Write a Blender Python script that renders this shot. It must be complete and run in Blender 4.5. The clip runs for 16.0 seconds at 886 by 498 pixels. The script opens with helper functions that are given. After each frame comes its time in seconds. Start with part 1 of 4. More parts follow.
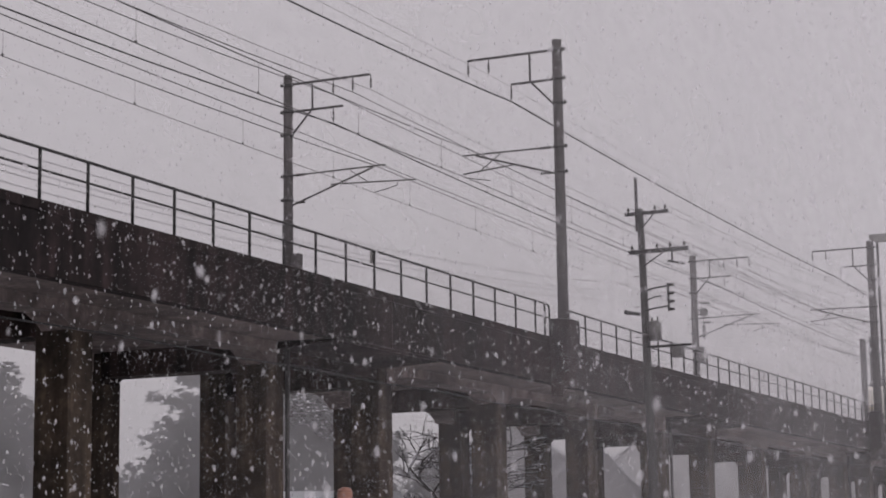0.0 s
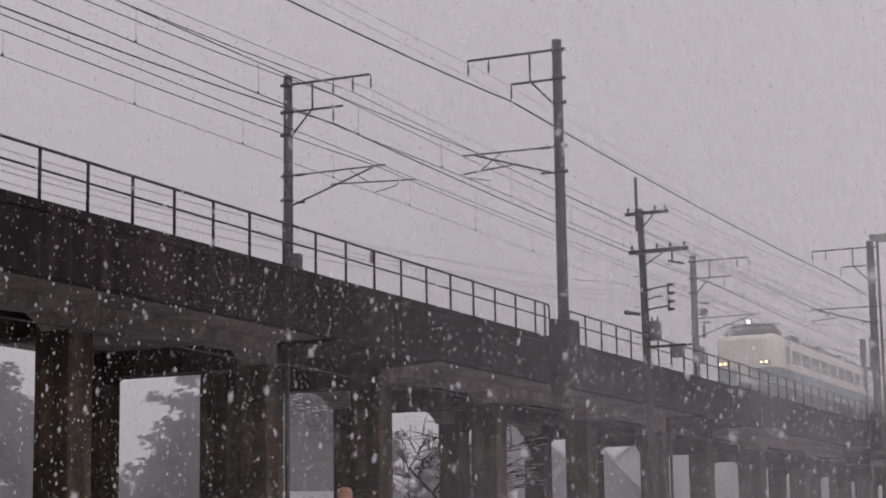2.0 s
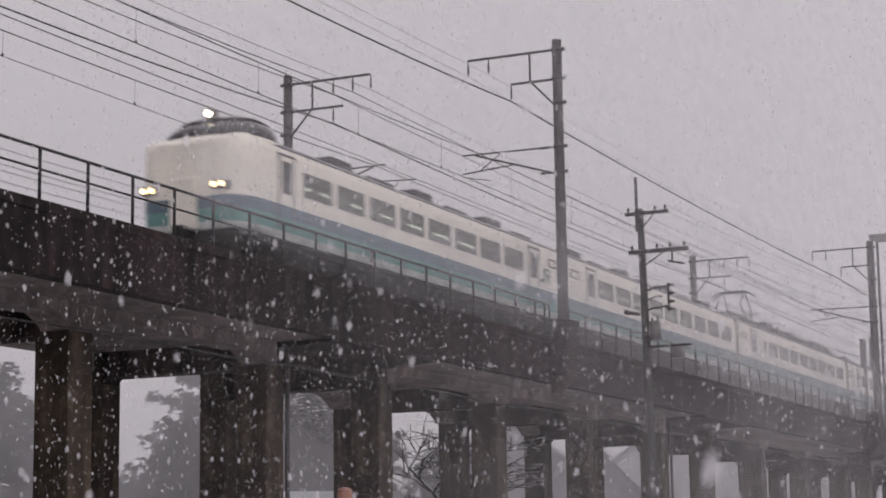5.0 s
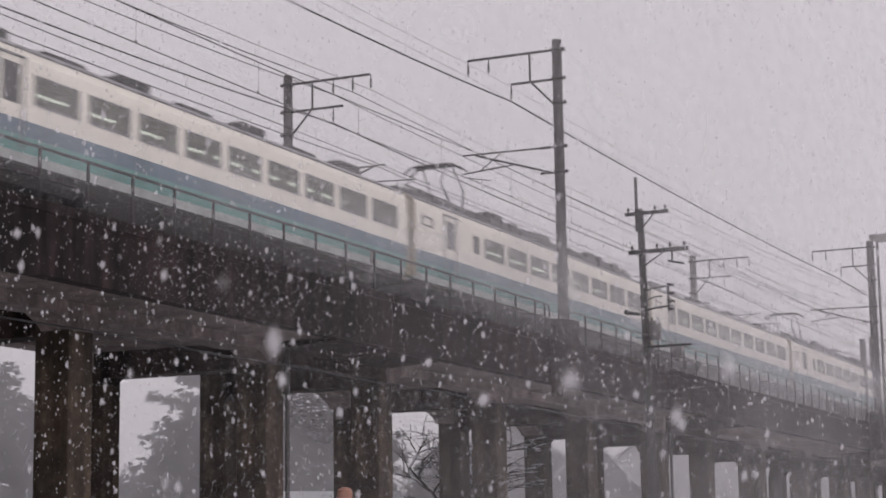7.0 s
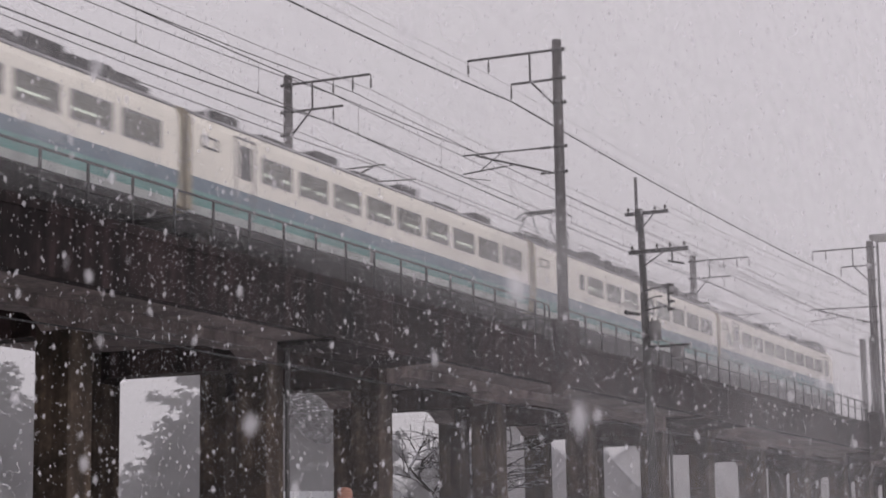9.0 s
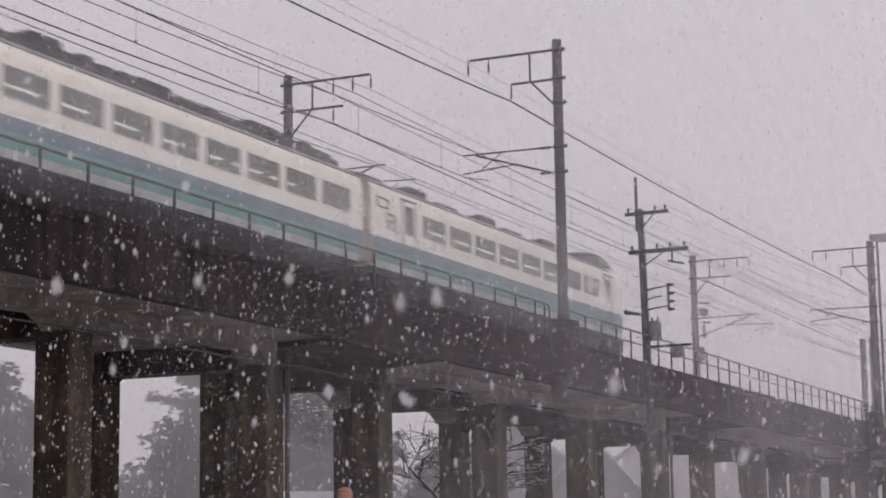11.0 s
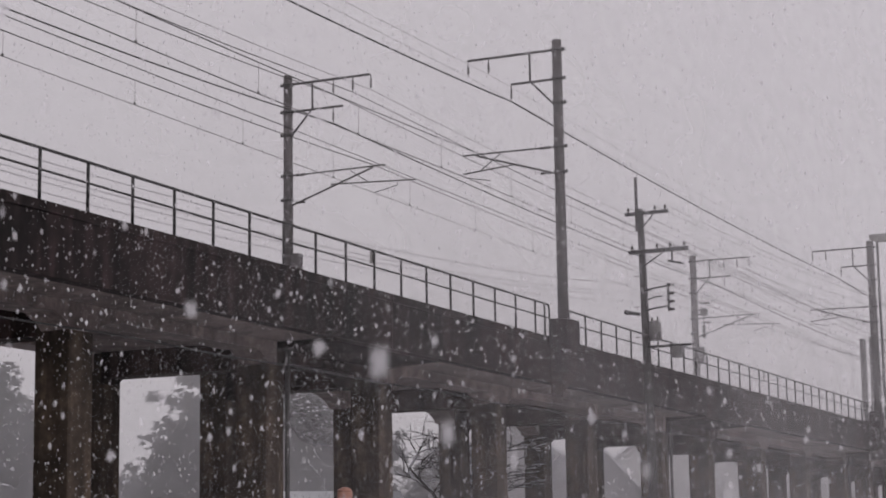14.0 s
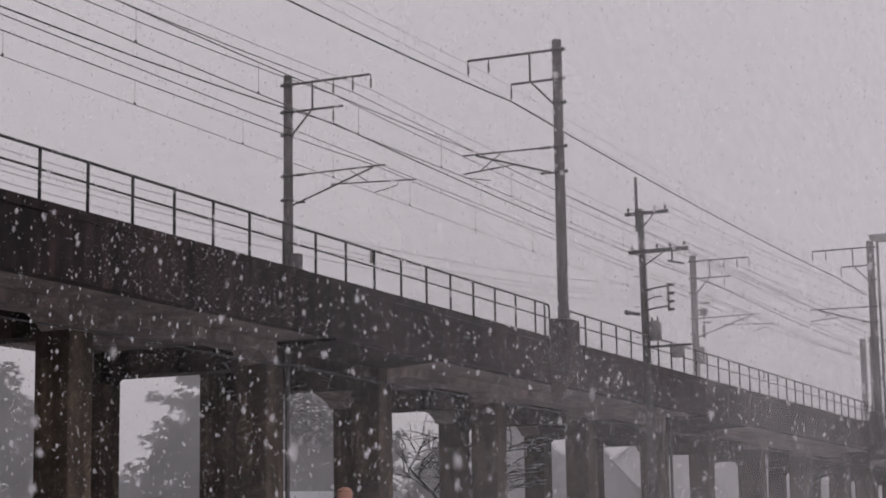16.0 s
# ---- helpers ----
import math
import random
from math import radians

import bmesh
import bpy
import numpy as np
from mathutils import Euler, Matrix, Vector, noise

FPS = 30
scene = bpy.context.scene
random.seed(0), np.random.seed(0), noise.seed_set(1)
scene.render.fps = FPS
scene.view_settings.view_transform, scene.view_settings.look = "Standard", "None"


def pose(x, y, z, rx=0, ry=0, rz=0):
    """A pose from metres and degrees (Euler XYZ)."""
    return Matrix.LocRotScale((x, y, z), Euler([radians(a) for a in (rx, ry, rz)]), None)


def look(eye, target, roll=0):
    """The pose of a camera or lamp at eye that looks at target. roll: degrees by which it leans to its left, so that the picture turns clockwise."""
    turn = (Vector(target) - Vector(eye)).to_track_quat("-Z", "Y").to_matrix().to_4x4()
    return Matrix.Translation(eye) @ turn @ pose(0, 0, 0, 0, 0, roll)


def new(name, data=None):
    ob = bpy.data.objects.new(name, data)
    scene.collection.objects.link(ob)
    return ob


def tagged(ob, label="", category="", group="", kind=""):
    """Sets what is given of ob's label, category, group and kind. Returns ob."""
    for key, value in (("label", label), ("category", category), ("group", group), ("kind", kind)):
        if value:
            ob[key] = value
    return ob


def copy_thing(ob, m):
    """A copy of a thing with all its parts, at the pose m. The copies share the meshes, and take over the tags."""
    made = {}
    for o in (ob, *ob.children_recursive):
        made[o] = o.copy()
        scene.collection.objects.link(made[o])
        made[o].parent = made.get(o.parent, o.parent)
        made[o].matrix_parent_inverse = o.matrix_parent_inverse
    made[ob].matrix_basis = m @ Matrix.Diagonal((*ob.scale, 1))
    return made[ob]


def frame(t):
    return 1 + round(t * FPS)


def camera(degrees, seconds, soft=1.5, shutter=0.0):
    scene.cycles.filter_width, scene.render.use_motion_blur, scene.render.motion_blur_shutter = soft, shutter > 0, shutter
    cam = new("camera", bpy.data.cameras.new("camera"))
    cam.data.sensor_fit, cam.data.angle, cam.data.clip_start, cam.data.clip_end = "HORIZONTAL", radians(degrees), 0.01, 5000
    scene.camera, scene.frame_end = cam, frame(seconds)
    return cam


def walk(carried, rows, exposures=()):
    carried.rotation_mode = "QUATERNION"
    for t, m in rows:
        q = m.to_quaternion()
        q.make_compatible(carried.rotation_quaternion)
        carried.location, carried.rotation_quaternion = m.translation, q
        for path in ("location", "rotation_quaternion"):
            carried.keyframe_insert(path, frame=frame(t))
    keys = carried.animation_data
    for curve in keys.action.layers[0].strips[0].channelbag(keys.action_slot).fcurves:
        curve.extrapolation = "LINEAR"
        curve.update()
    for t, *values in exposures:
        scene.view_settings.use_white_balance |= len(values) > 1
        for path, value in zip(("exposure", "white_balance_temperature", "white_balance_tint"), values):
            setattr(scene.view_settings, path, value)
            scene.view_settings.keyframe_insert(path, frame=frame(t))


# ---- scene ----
# ---- camera: stands still, tilted up ----
cam = camera(25.892, 16.0, soft=1.8, shutter=0.5)
EYE = Vector((0, 0, 1.6))
CAM_TURN = 24.546      # degrees between the line of sight and the track
CAM_TILT = 9.261
aim = EYE + Vector((math.cos(radians(CAM_TILT)) * math.cos(radians(CAM_TURN)),
                    math.cos(radians(CAM_TILT)) * math.sin(radians(CAM_TURN)),
                    math.sin(radians(CAM_TILT))))
cam.data.dof.use_dof, cam.data.dof.focus_distance, cam.data.dof.aperture_fstop = True, 48.0, 5.0
stand = look(EYE, aim, -0.8875)
walk(cam, [(0, stand), (16.0, stand)],
     exposures=[(0, 0.03), (2.5, 0.03), (4.2, 0.06), (6.3, 0.27), (9.2, 0.29), (11.3, 0.27), (13.0, 0.2), (14.5, 0.10), (16.0, 0.09)])

# ---- overcast sky and the soft sun behind the cloud ----
world = bpy.data.worlds.new("overcast")
scene.world = world
world.use_nodes = True
wn, wl = world.node_tree.nodes, world.node_tree.links
bg = wn["Background"]
sky = wn.new("ShaderNodeTexSky")
sky.sky_type, sky.sun_disc = "NISHITA", False
sky.sun_elevation, sky.sun_rotation = radians(38), radians(150)
grey = wn.new("ShaderNodeHueSaturation")
grey.inputs["Saturation"].default_value = 0.05
grey.inputs["Value"].default_value = 0.35
wl.new(sky.outputs[0], grey.inputs["Color"])
mix = wn.new("ShaderNodeMixRGB")
mix.inputs[0].default_value = 0.94
mix.inputs[2].default_value = (4.78, 4.47, 4.75, 1)
wl.new(grey.outputs[0], mix.inputs[1])
# an overcast sky is brightest overhead
where, split, power, lift = wn.new("ShaderNodeTexCoord"), wn.new("ShaderNodeSeparateXYZ"), wn.new("ShaderNodeMath"), wn.new("ShaderNodeMath")
power.operation, power.use_clamp, lift.operation = "POWER", True, "MULTIPLY_ADD"
power.inputs[1].default_value, lift.inputs[1].default_value, lift.inputs[2].default_value = 2.4, 1.5, 1.0
scaled = wn.new("ShaderNodeVectorMath")
scaled.operation = "SCALE"
wl.new(where.outputs["Generated"], split.inputs[0])
wl.new(split.outputs[2], power.inputs[0])
wl.new(power.outputs[0], lift.inputs[0])
wl.new(mix.outputs[0], scaled.inputs[0])
wl.new(lift.outputs[0], scaled.inputs["Scale"])
wl.new(scaled.outputs[0], bg.inputs[0])
bg.inputs[1].default_value = 0.1

sun_data = bpy.data.lights.new("sun", "SUN")
sun_data.energy, sun_data.angle, sun_data.color = 0.5, radians(40), (1.0, 0.97, 0.93)
sun = new("sun", sun_data)
sun.matrix_world = look((0, -40, 60), (30, 24, 8))


# ---- materials ----
def mat(name, color, rough=0.7, metal=0.0, vary=0.25, scale=1.5, fine=30.0, bump=0.0, tint=None, stretch=(1, 1, 1), grime=0.0, spec=0.5):
    m = bpy.data.materials.new(name)
    m.use_nodes = True
    n, l = m.node_tree.nodes, m.node_tree.links
    b = n["Principled BSDF"]
    b.inputs["Roughness"].default_value, b.inputs["Metallic"].default_value = rough, metal
    b.inputs["Specular IOR Level"].default_value = spec
    tc, mp = n.new("ShaderNodeTexCoord"), n.new("ShaderNodeMapping")
    mp.inputs["Scale"].default_value = stretch
    l.new(tc.outputs["Object"], mp.inputs["Vector"])
    big, small = n.new("ShaderNodeTexNoise"), n.new("ShaderNodeTexNoise")
    big.inputs["Scale"].default_value, big.inputs["Detail"].default_value = scale, 6
    small.inputs["Scale"].default_value, small.inputs["Detail"].default_value = fine, 4
    for t in (big, small):
        l.new(mp.outputs[0], t.inputs["Vector"])
    ramp = n.new("ShaderNodeValToRGB")
    dark = tint or tuple(c * (1 - vary) for c in color)
    ramp.color_ramp.elements[0].position, ramp.color_ramp.elements[1].position = 0.35, 0.68
    ramp.color_ramp.elements[0].color = (*dark, 1)
    ramp.color_ramp.elements[1].color = (*color, 1)
    l.new(big.outputs["Fac"], ramp.inputs[0])
    mul = n.new("ShaderNodeMixRGB")
    mul.blend_type, mul.inputs[0].default_value = "MULTIPLY", 0.5
    fr = n.new("ShaderNodeValToRGB")
    fr.color_ramp.elements[0].position, fr.color_ramp.elements[1].position = 0.3, 0.7
    fr.color_ramp.elements[0].color = (*(3 * [max(0.0, 1 - 2 * vary)]), 1)
    l.new(small.outputs["Fac"], fr.inputs[0])
    l.new(ramp.outputs[0], mul.inputs[1])
    l.new(fr.outputs[0], mul.inputs[2])
    out = mul.outputs[0]
    if grime:
        # vertical run-off streaks
        mp2, st = n.new("ShaderNodeMapping"), n.new("ShaderNodeTexNoise")
        mp2.inputs["Scale"].default_value = (2.6, 2.6, 0.22)
        st.inputs["Scale"].default_value, st.inputs["Detail"].default_value = 1.0, 5
        l.new(tc.outputs["Object"], mp2.inputs["Vector"])
        l.new(mp2.outputs[0], st.inputs["Vector"])
        sr = n.new("ShaderNodeValToRGB")
        sr.color_ramp.elements[0].position, sr.color_ramp.elements[1].position = 0.38, 0.62
        sr.color_ramp.elements[0].color = (*(3 * [1 - grime]), 1)
        l.new(st.outputs["Fac"], sr.inputs[0])
        m2 = n.new("ShaderNodeMixRGB")
        m2.blend_type, m2.inputs[0].default_value = "MULTIPLY", 1.0
        l.new(out, m2.inputs[1])
        l.new(sr.outputs[0], m2.inputs[2])
        out = m2.outputs[0]
    l.new(out, b.inputs["Base Color"])
    if bump:
        bp = n.new("ShaderNodeBump")
        bp.inputs["Strength"].default_value, bp.inputs["Distance"].default_value = bump, 0.02
        l.new(small.outputs["Fac"], bp.inputs["Height"])
        l.new(bp.outputs[0], b.inputs["Normal"])
    return m


def glow(name, color, strength):
    m = bpy.data.materials.new(name)
    m.use_nodes = True
    n = m.node_tree.nodes
    n.remove(n["Principled BSDF"])
    e = n.new("ShaderNodeEmission")
    e.inputs[0].default_value, e.inputs[1].default_value = (*color, 1), strength
    m.node_tree.links.new(e.outputs[0], n["Material Output"].inputs[0])
    return m


def tinted_glass(name, color, clear):
    m = bpy.data.materials.new(name)
    m.use_nodes = True
    n, l = m.node_tree.nodes, m.node_tree.links
    b = n["Principled BSDF"]
    b.inputs["Base Color"].default_value, b.inputs["Roughness"].default_value = (0.19, 0.18, 0.165, 1), 0.2
    tr, mx = n.new("ShaderNodeBsdfTransparent"), n.new("ShaderNodeMixShader")
    tr.inputs[0].default_value = (*color, 1)
    mx.inputs[0].default_value = clear
    l.new(b.outputs[0], mx.inputs[1])
    l.new(tr.outputs[0], mx.inputs[2])
    l.new(mx.outputs[0], n["Material Output"].inputs[0])
    return m


M_CONC = mat("wet dark concrete", (0.068, 0.045, 0.042), 0.85, vary=0.6, scale=0.5, fine=5, bump=0.6, grime=0.6, spec=0.15)
M_FASCIA = mat("sooty concrete parapet", (0.047, 0.0300, 0.0302), 0.85, vary=0.6, scale=0.45, fine=4, bump=0.8, grime=0.7, spec=0.22)
M_COL = mat("weathered column concrete", (0.125, 0.090, 0.064), 0.85, vary=0.5, scale=0.7, fine=6, bump=0.5, grime=0.55, tint=(0.036, 0.027, 0.022), spec=0.25)
M_BEAM = mat("grey beam concrete", (0.265, 0.208, 0.194), 0.85, vary=0.6, scale=0.5, fine=6, bump=0.4, grime=0.4)
M_RAILING = mat("dark painted railing steel", (0.035, 0.033, 0.034), 0.6, 0.3, vary=0.3, scale=4)
M_POLE = mat("grey spun concrete pole", (0.10, 0.088, 0.090), 0.8, vary=0.35, scale=1.2, fine=14, bump=0.3, grime=0.3)
M_STEEL = mat("galvanised steel", (0.10, 0.095, 0.095), 0.55, 0.5, vary=0.3, scale=5)
M_WIRE = mat("dark copper wire", (0.05, 0.047, 0.048), 0.6, 0.3, vary=0.2, scale=5)
M_THIN = mat("weathered thin wire", (0.09, 0.085, 0.085), 0.6, 0.2, vary=0.2, scale=5)
M_CABLE = mat("black cable", (0.02, 0.019, 0.02), 0.6, vary=0.2, scale=5)
M_CERAMIC = mat("brown glazed insulator", (0.05, 0.042, 0.04), 0.25, vary=0.3, scale=8)
M_SNOW = mat("fresh snow", (0.82, 0.83, 0.86), 0.9, vary=0.08, scale=0.6, fine=12, bump=0.3)
M_EARTH = mat("bare wet earth", (0.055, 0.045, 0.038), 0.85, vary=0.4, scale=0.8, fine=14, bump=0.6)
M_BALLAST = mat("ballast with snow", (0.5, 0.49, 0.5), 0.95, vary=0.7, scale=1.2, fine=40, bump=0.6)
M_SLEEPER = mat("concrete sleeper", (0.3, 0.29, 0.28), 0.9, vary=0.3)
M_RAIL = mat("rail steel", (0.2, 0.16, 0.13), 0.4, 0.8, vary=0.4, scale=6)
M_CREAM = mat("cream white paint", (0.745, 0.70, 0.625), 0.45, vary=0.06, scale=1.1, fine=18, grime=0.06)
M_BLUE = mat("dull blue paint", (0.115, 0.17, 0.22), 0.45, vary=0.2, scale=1.5, grime=0.12)
M_GREEN = mat("teal green paint", (0.13, 0.29, 0.27), 0.45, vary=0.2, scale=1.5, grime=0.12)
M_PALE = mat("pale grey skirt paint", (0.58, 0.60, 0.58), 0.5, vary=0.2, scale=1.5, grime=0.2)
M_ROOF = mat("grey train roof", (0.34, 0.33, 0.34), 0.8, vary=0.4, scale=1.5, grime=0.2)
M_ROOFBOX = mat("dark roof equipment", (0.065, 0.06, 0.063), 0.7, vary=0.4, scale=2)
M_UNDER = mat("black underfloor", (0.014, 0.012, 0.012), 0.8, vary=0.4, scale=2)
M_GANG = mat("brown gangway bellows", (0.36, 0.31, 0.22), 0.8, vary=0.3, scale=3)
M_INSIDE = mat("pale train interior", (0.62, 0.61, 0.57), 0.8, vary=0.2, scale=2)
M_SEAT = mat("dark seat cloth", (0.06, 0.06, 0.08), 0.9, vary=0.3, scale=4)
M_GLASS = tinted_glass("tinted carriage glass", (0.80, 0.82, 0.78), 0.50)
M_SHIELD = mat("dark windscreen glass", (0.045, 0.043, 0.045), 0.12, vary=0.2, scale=1)
M_LAMP = glow("headlamp glow", (1.0, 0.74, 0.36), 4.5)
M_TOPLAMP = glow("roof headlamp glow", (1.0, 0.86, 0.62), 9.0)
M_DOME = mat("grey brown dome paint", (0.085, 0.075, 0.073), 0.6, vary=0.2, scale=1.5, grime=0.2)
M_TUBE = glow("fluorescent tube", (0.98, 1.0, 0.95), 2.2)
M_WHEEL = mat("wheel steel", (0.12, 0.10, 0.09), 0.5, 0.7, vary=0.3)
M_MARK = mat("dark green marking", (0.06, 0.12, 0.11), 0.5, vary=0.1)


# ---- mesh helpers ----
def box(bm, x0, x1, y0, y1, z0, z1, bevel=0.0, mi=0):
    vs = [bm.verts.new((x, y, z)) for x in (x0, x1) for y in (y0, y1) for z in (z0, z1)]
    fs = [bm.faces.new([vs[i] for i in f]) for f in ((0, 1, 3, 2), (4, 6, 7, 5), (0, 4, 5, 1), (2, 3, 7, 6), (0, 2, 6, 4), (1, 5, 7, 3))]
    for f in fs:
        f.material_index = mi
    if bevel:
        es = list({e for f in fs for e in f.edges})
        bmesh.ops.bevel(bm, geom=es, offset=bevel, segments=2, affect="EDGES", profile=0.6)


def tube(bm, a, b, r0, r1=None, seg=8, mi=0):
    a, b = Vector(a), Vector(b)
    r1 = r0 if r1 is None else r1
    q = (b - a).to_track_quat("Z", "Y")
    ra = [bm.verts.new(a + q @ Vector((r0 * math.cos(2 * math.pi * k / seg), r0 * math.sin(2 * math.pi * k / seg), 0))) for k in range(seg)]
    rb = [bm.verts.new(b + q @ Vector((r1 * math.cos(2 * math.pi * k / seg), r1 * math.sin(2 * math.pi * k / seg), 0))) for k in range(seg)]
    for k in range(seg):
        f = bm.faces.new((ra[k], ra[(k + 1) % seg], rb[(k + 1) % seg], rb[k]))
        f.smooth, f.material_index = seg > 5, mi
    for f in (bm.faces.new(ra[::-1]), bm.faces.new(rb)):
        f.material_index = mi


def path_tube(bm, pts, r, seg=5):
    pts = [Vector(p) for p in pts]
    rings = []
    for i, p in enumerate(pts):
        d = (pts[min(i + 1, len(pts) - 1)] - pts[max(i - 1, 0)]).normalized()
        q = d.to_track_quat("Z", "Y")
        rings.append([bm.verts.new(p + q @ Vector((r * math.cos(2 * math.pi * k / seg), r * math.sin(2 * math.pi * k / seg), 0))) for k in range(seg)])
    for a, b in zip(rings, rings[1:]):
        for k in range(seg):
            bm.faces.new((a[k], a[(k + 1) % seg], b[(k + 1) % seg], b[k])).smooth = True
    bm.faces.new(rings[0][::-1])
    bm.faces.new(rings[-1])


def prism(bm, outline, axis, a, b, mi=0):
    """An outline in the plane across the axis, drawn out from a to b."""
    def at(p, s):
        return {"x": (s, p[0], p[1]), "y": (p[0], s, p[1]), "z": (p[0], p[1], s)}[axis]
    A, B = [bm.verts.new(at(p, a)) for p in outline], [bm.verts.new(at(p, b)) for p in outline]
    n = len(outline)
    for k in range(n):
        bm.faces.new((A[k], A[(k + 1) % n], B[(k + 1) % n], B[k])).material_index = mi
    bm.faces.new(A[::-1]).material_index = mi
    bm.faces.new(B).material_index = mi
    bmesh.ops.recalc_face_normals(bm, faces=bm.faces)


def mesh_of(name, bm, materials):
    me = bpy.data.meshes.new(name)
    bm.to_mesh(me)
    bm.free()
    for m in (materials if isinstance(materials, (list, tuple)) else [materials]):
        me.materials.append(m)
    return me


def part(name, bm, materials, parent=None, label="", at=None):
    """Links a bmesh, or mesh data, as one mesh object under a thing."""
    me = mesh_of(name, bm, materials) if isinstance(bm, bmesh.types.BMesh) else bm
    ob = new(name, me)
    ob.parent = parent
    if at is not None:
        ob.matrix_basis = at
    return tagged(ob, label)


def thing(name, label, category, group="", kind="", at=None):
    ob = tagged(new(name), label, category, group, kind)
    if at is not None:
        ob.matrix_basis = at
    return ob


# ---- plan ----
RAIL = 8.45                       # top of the rails
EDGE = 8.40                       # top of the parapet
NEAR_Y, FAR_Y = 21.40, 31.30      # outer faces of the deck
TRACK_NEAR, TRACK_FAR = 24.05, 27.85
POLE_X = [55.25 + 44.4 * k for k in (-2, -1, 0, 1, 2, 3)]
POLE_NEAR, POLE_FAR = 21.18, 30.87
COLUMNS = [46.26 + 30 * k + 8 * j for k in range(-6, 8) for j in range(4)]   # left faces
W = 0.84
X0, X1 = -150.0, 262.0

# ---- ground ----
bm = bmesh.new()
N = 60
grid = [[bm.verts.new((x, y, 0)) for y in np.linspace(-1, 1, N)] for x in np.linspace(-1, 1, N)]
for i in range(N - 1):
    for j in range(N - 1):
        bm.faces.new((grid[i][j], grid[i + 1][j], grid[i + 1][j + 1], grid[i][j + 1])).smooth = True
for v in bm.verts:
    v.co.x, v.co.y = 2500 * math.copysign(abs(v.co.x) ** 2.2, v.co.x) + 60, 2500 * math.copysign(abs(v.co.y) ** 2.2, v.co.y) + 25
    v.co.z = -0.05 + 0.10 * noise.noise(v.co * 0.05)
tagged(part("ground", bm, M_SNOW), "snow-covered flat ground under and around the viaduct", "ground", kind="structure")


def snow_shader(name, share, white=0.91):
    """Loose snow: scatters light both ways and lets part of it straight through."""
    m = bpy.data.materials.new(name)
    m.use_nodes = True
    n, l = m.node_tree.nodes, m.node_tree.links
    n.remove(n["Principled BSDF"])
    df, tl, tr = n.new("ShaderNodeBsdfDiffuse"), n.new("ShaderNodeBsdfTranslucent"), n.new("ShaderNodeBsdfTransparent")
    for s in (df, tl):
        s.inputs[0].default_value = (white, white * 0.975, white, 1)
    body, mx = n.new("ShaderNodeMixShader"), n.new("ShaderNodeMixShader")
    body.inputs[0].default_value, mx.inputs[0].default_value = 0.5, share
    l.new(df.outputs[0], body.inputs[1])
    l.new(tl.outputs[0], body.inputs[2])
    l.new(body.outputs[0], mx.inputs[1])
    l.new(tr.outputs[0], mx.inputs[2])
    l.new(mx.outputs[0], n["Material Output"].inputs[0])
    return m, mx


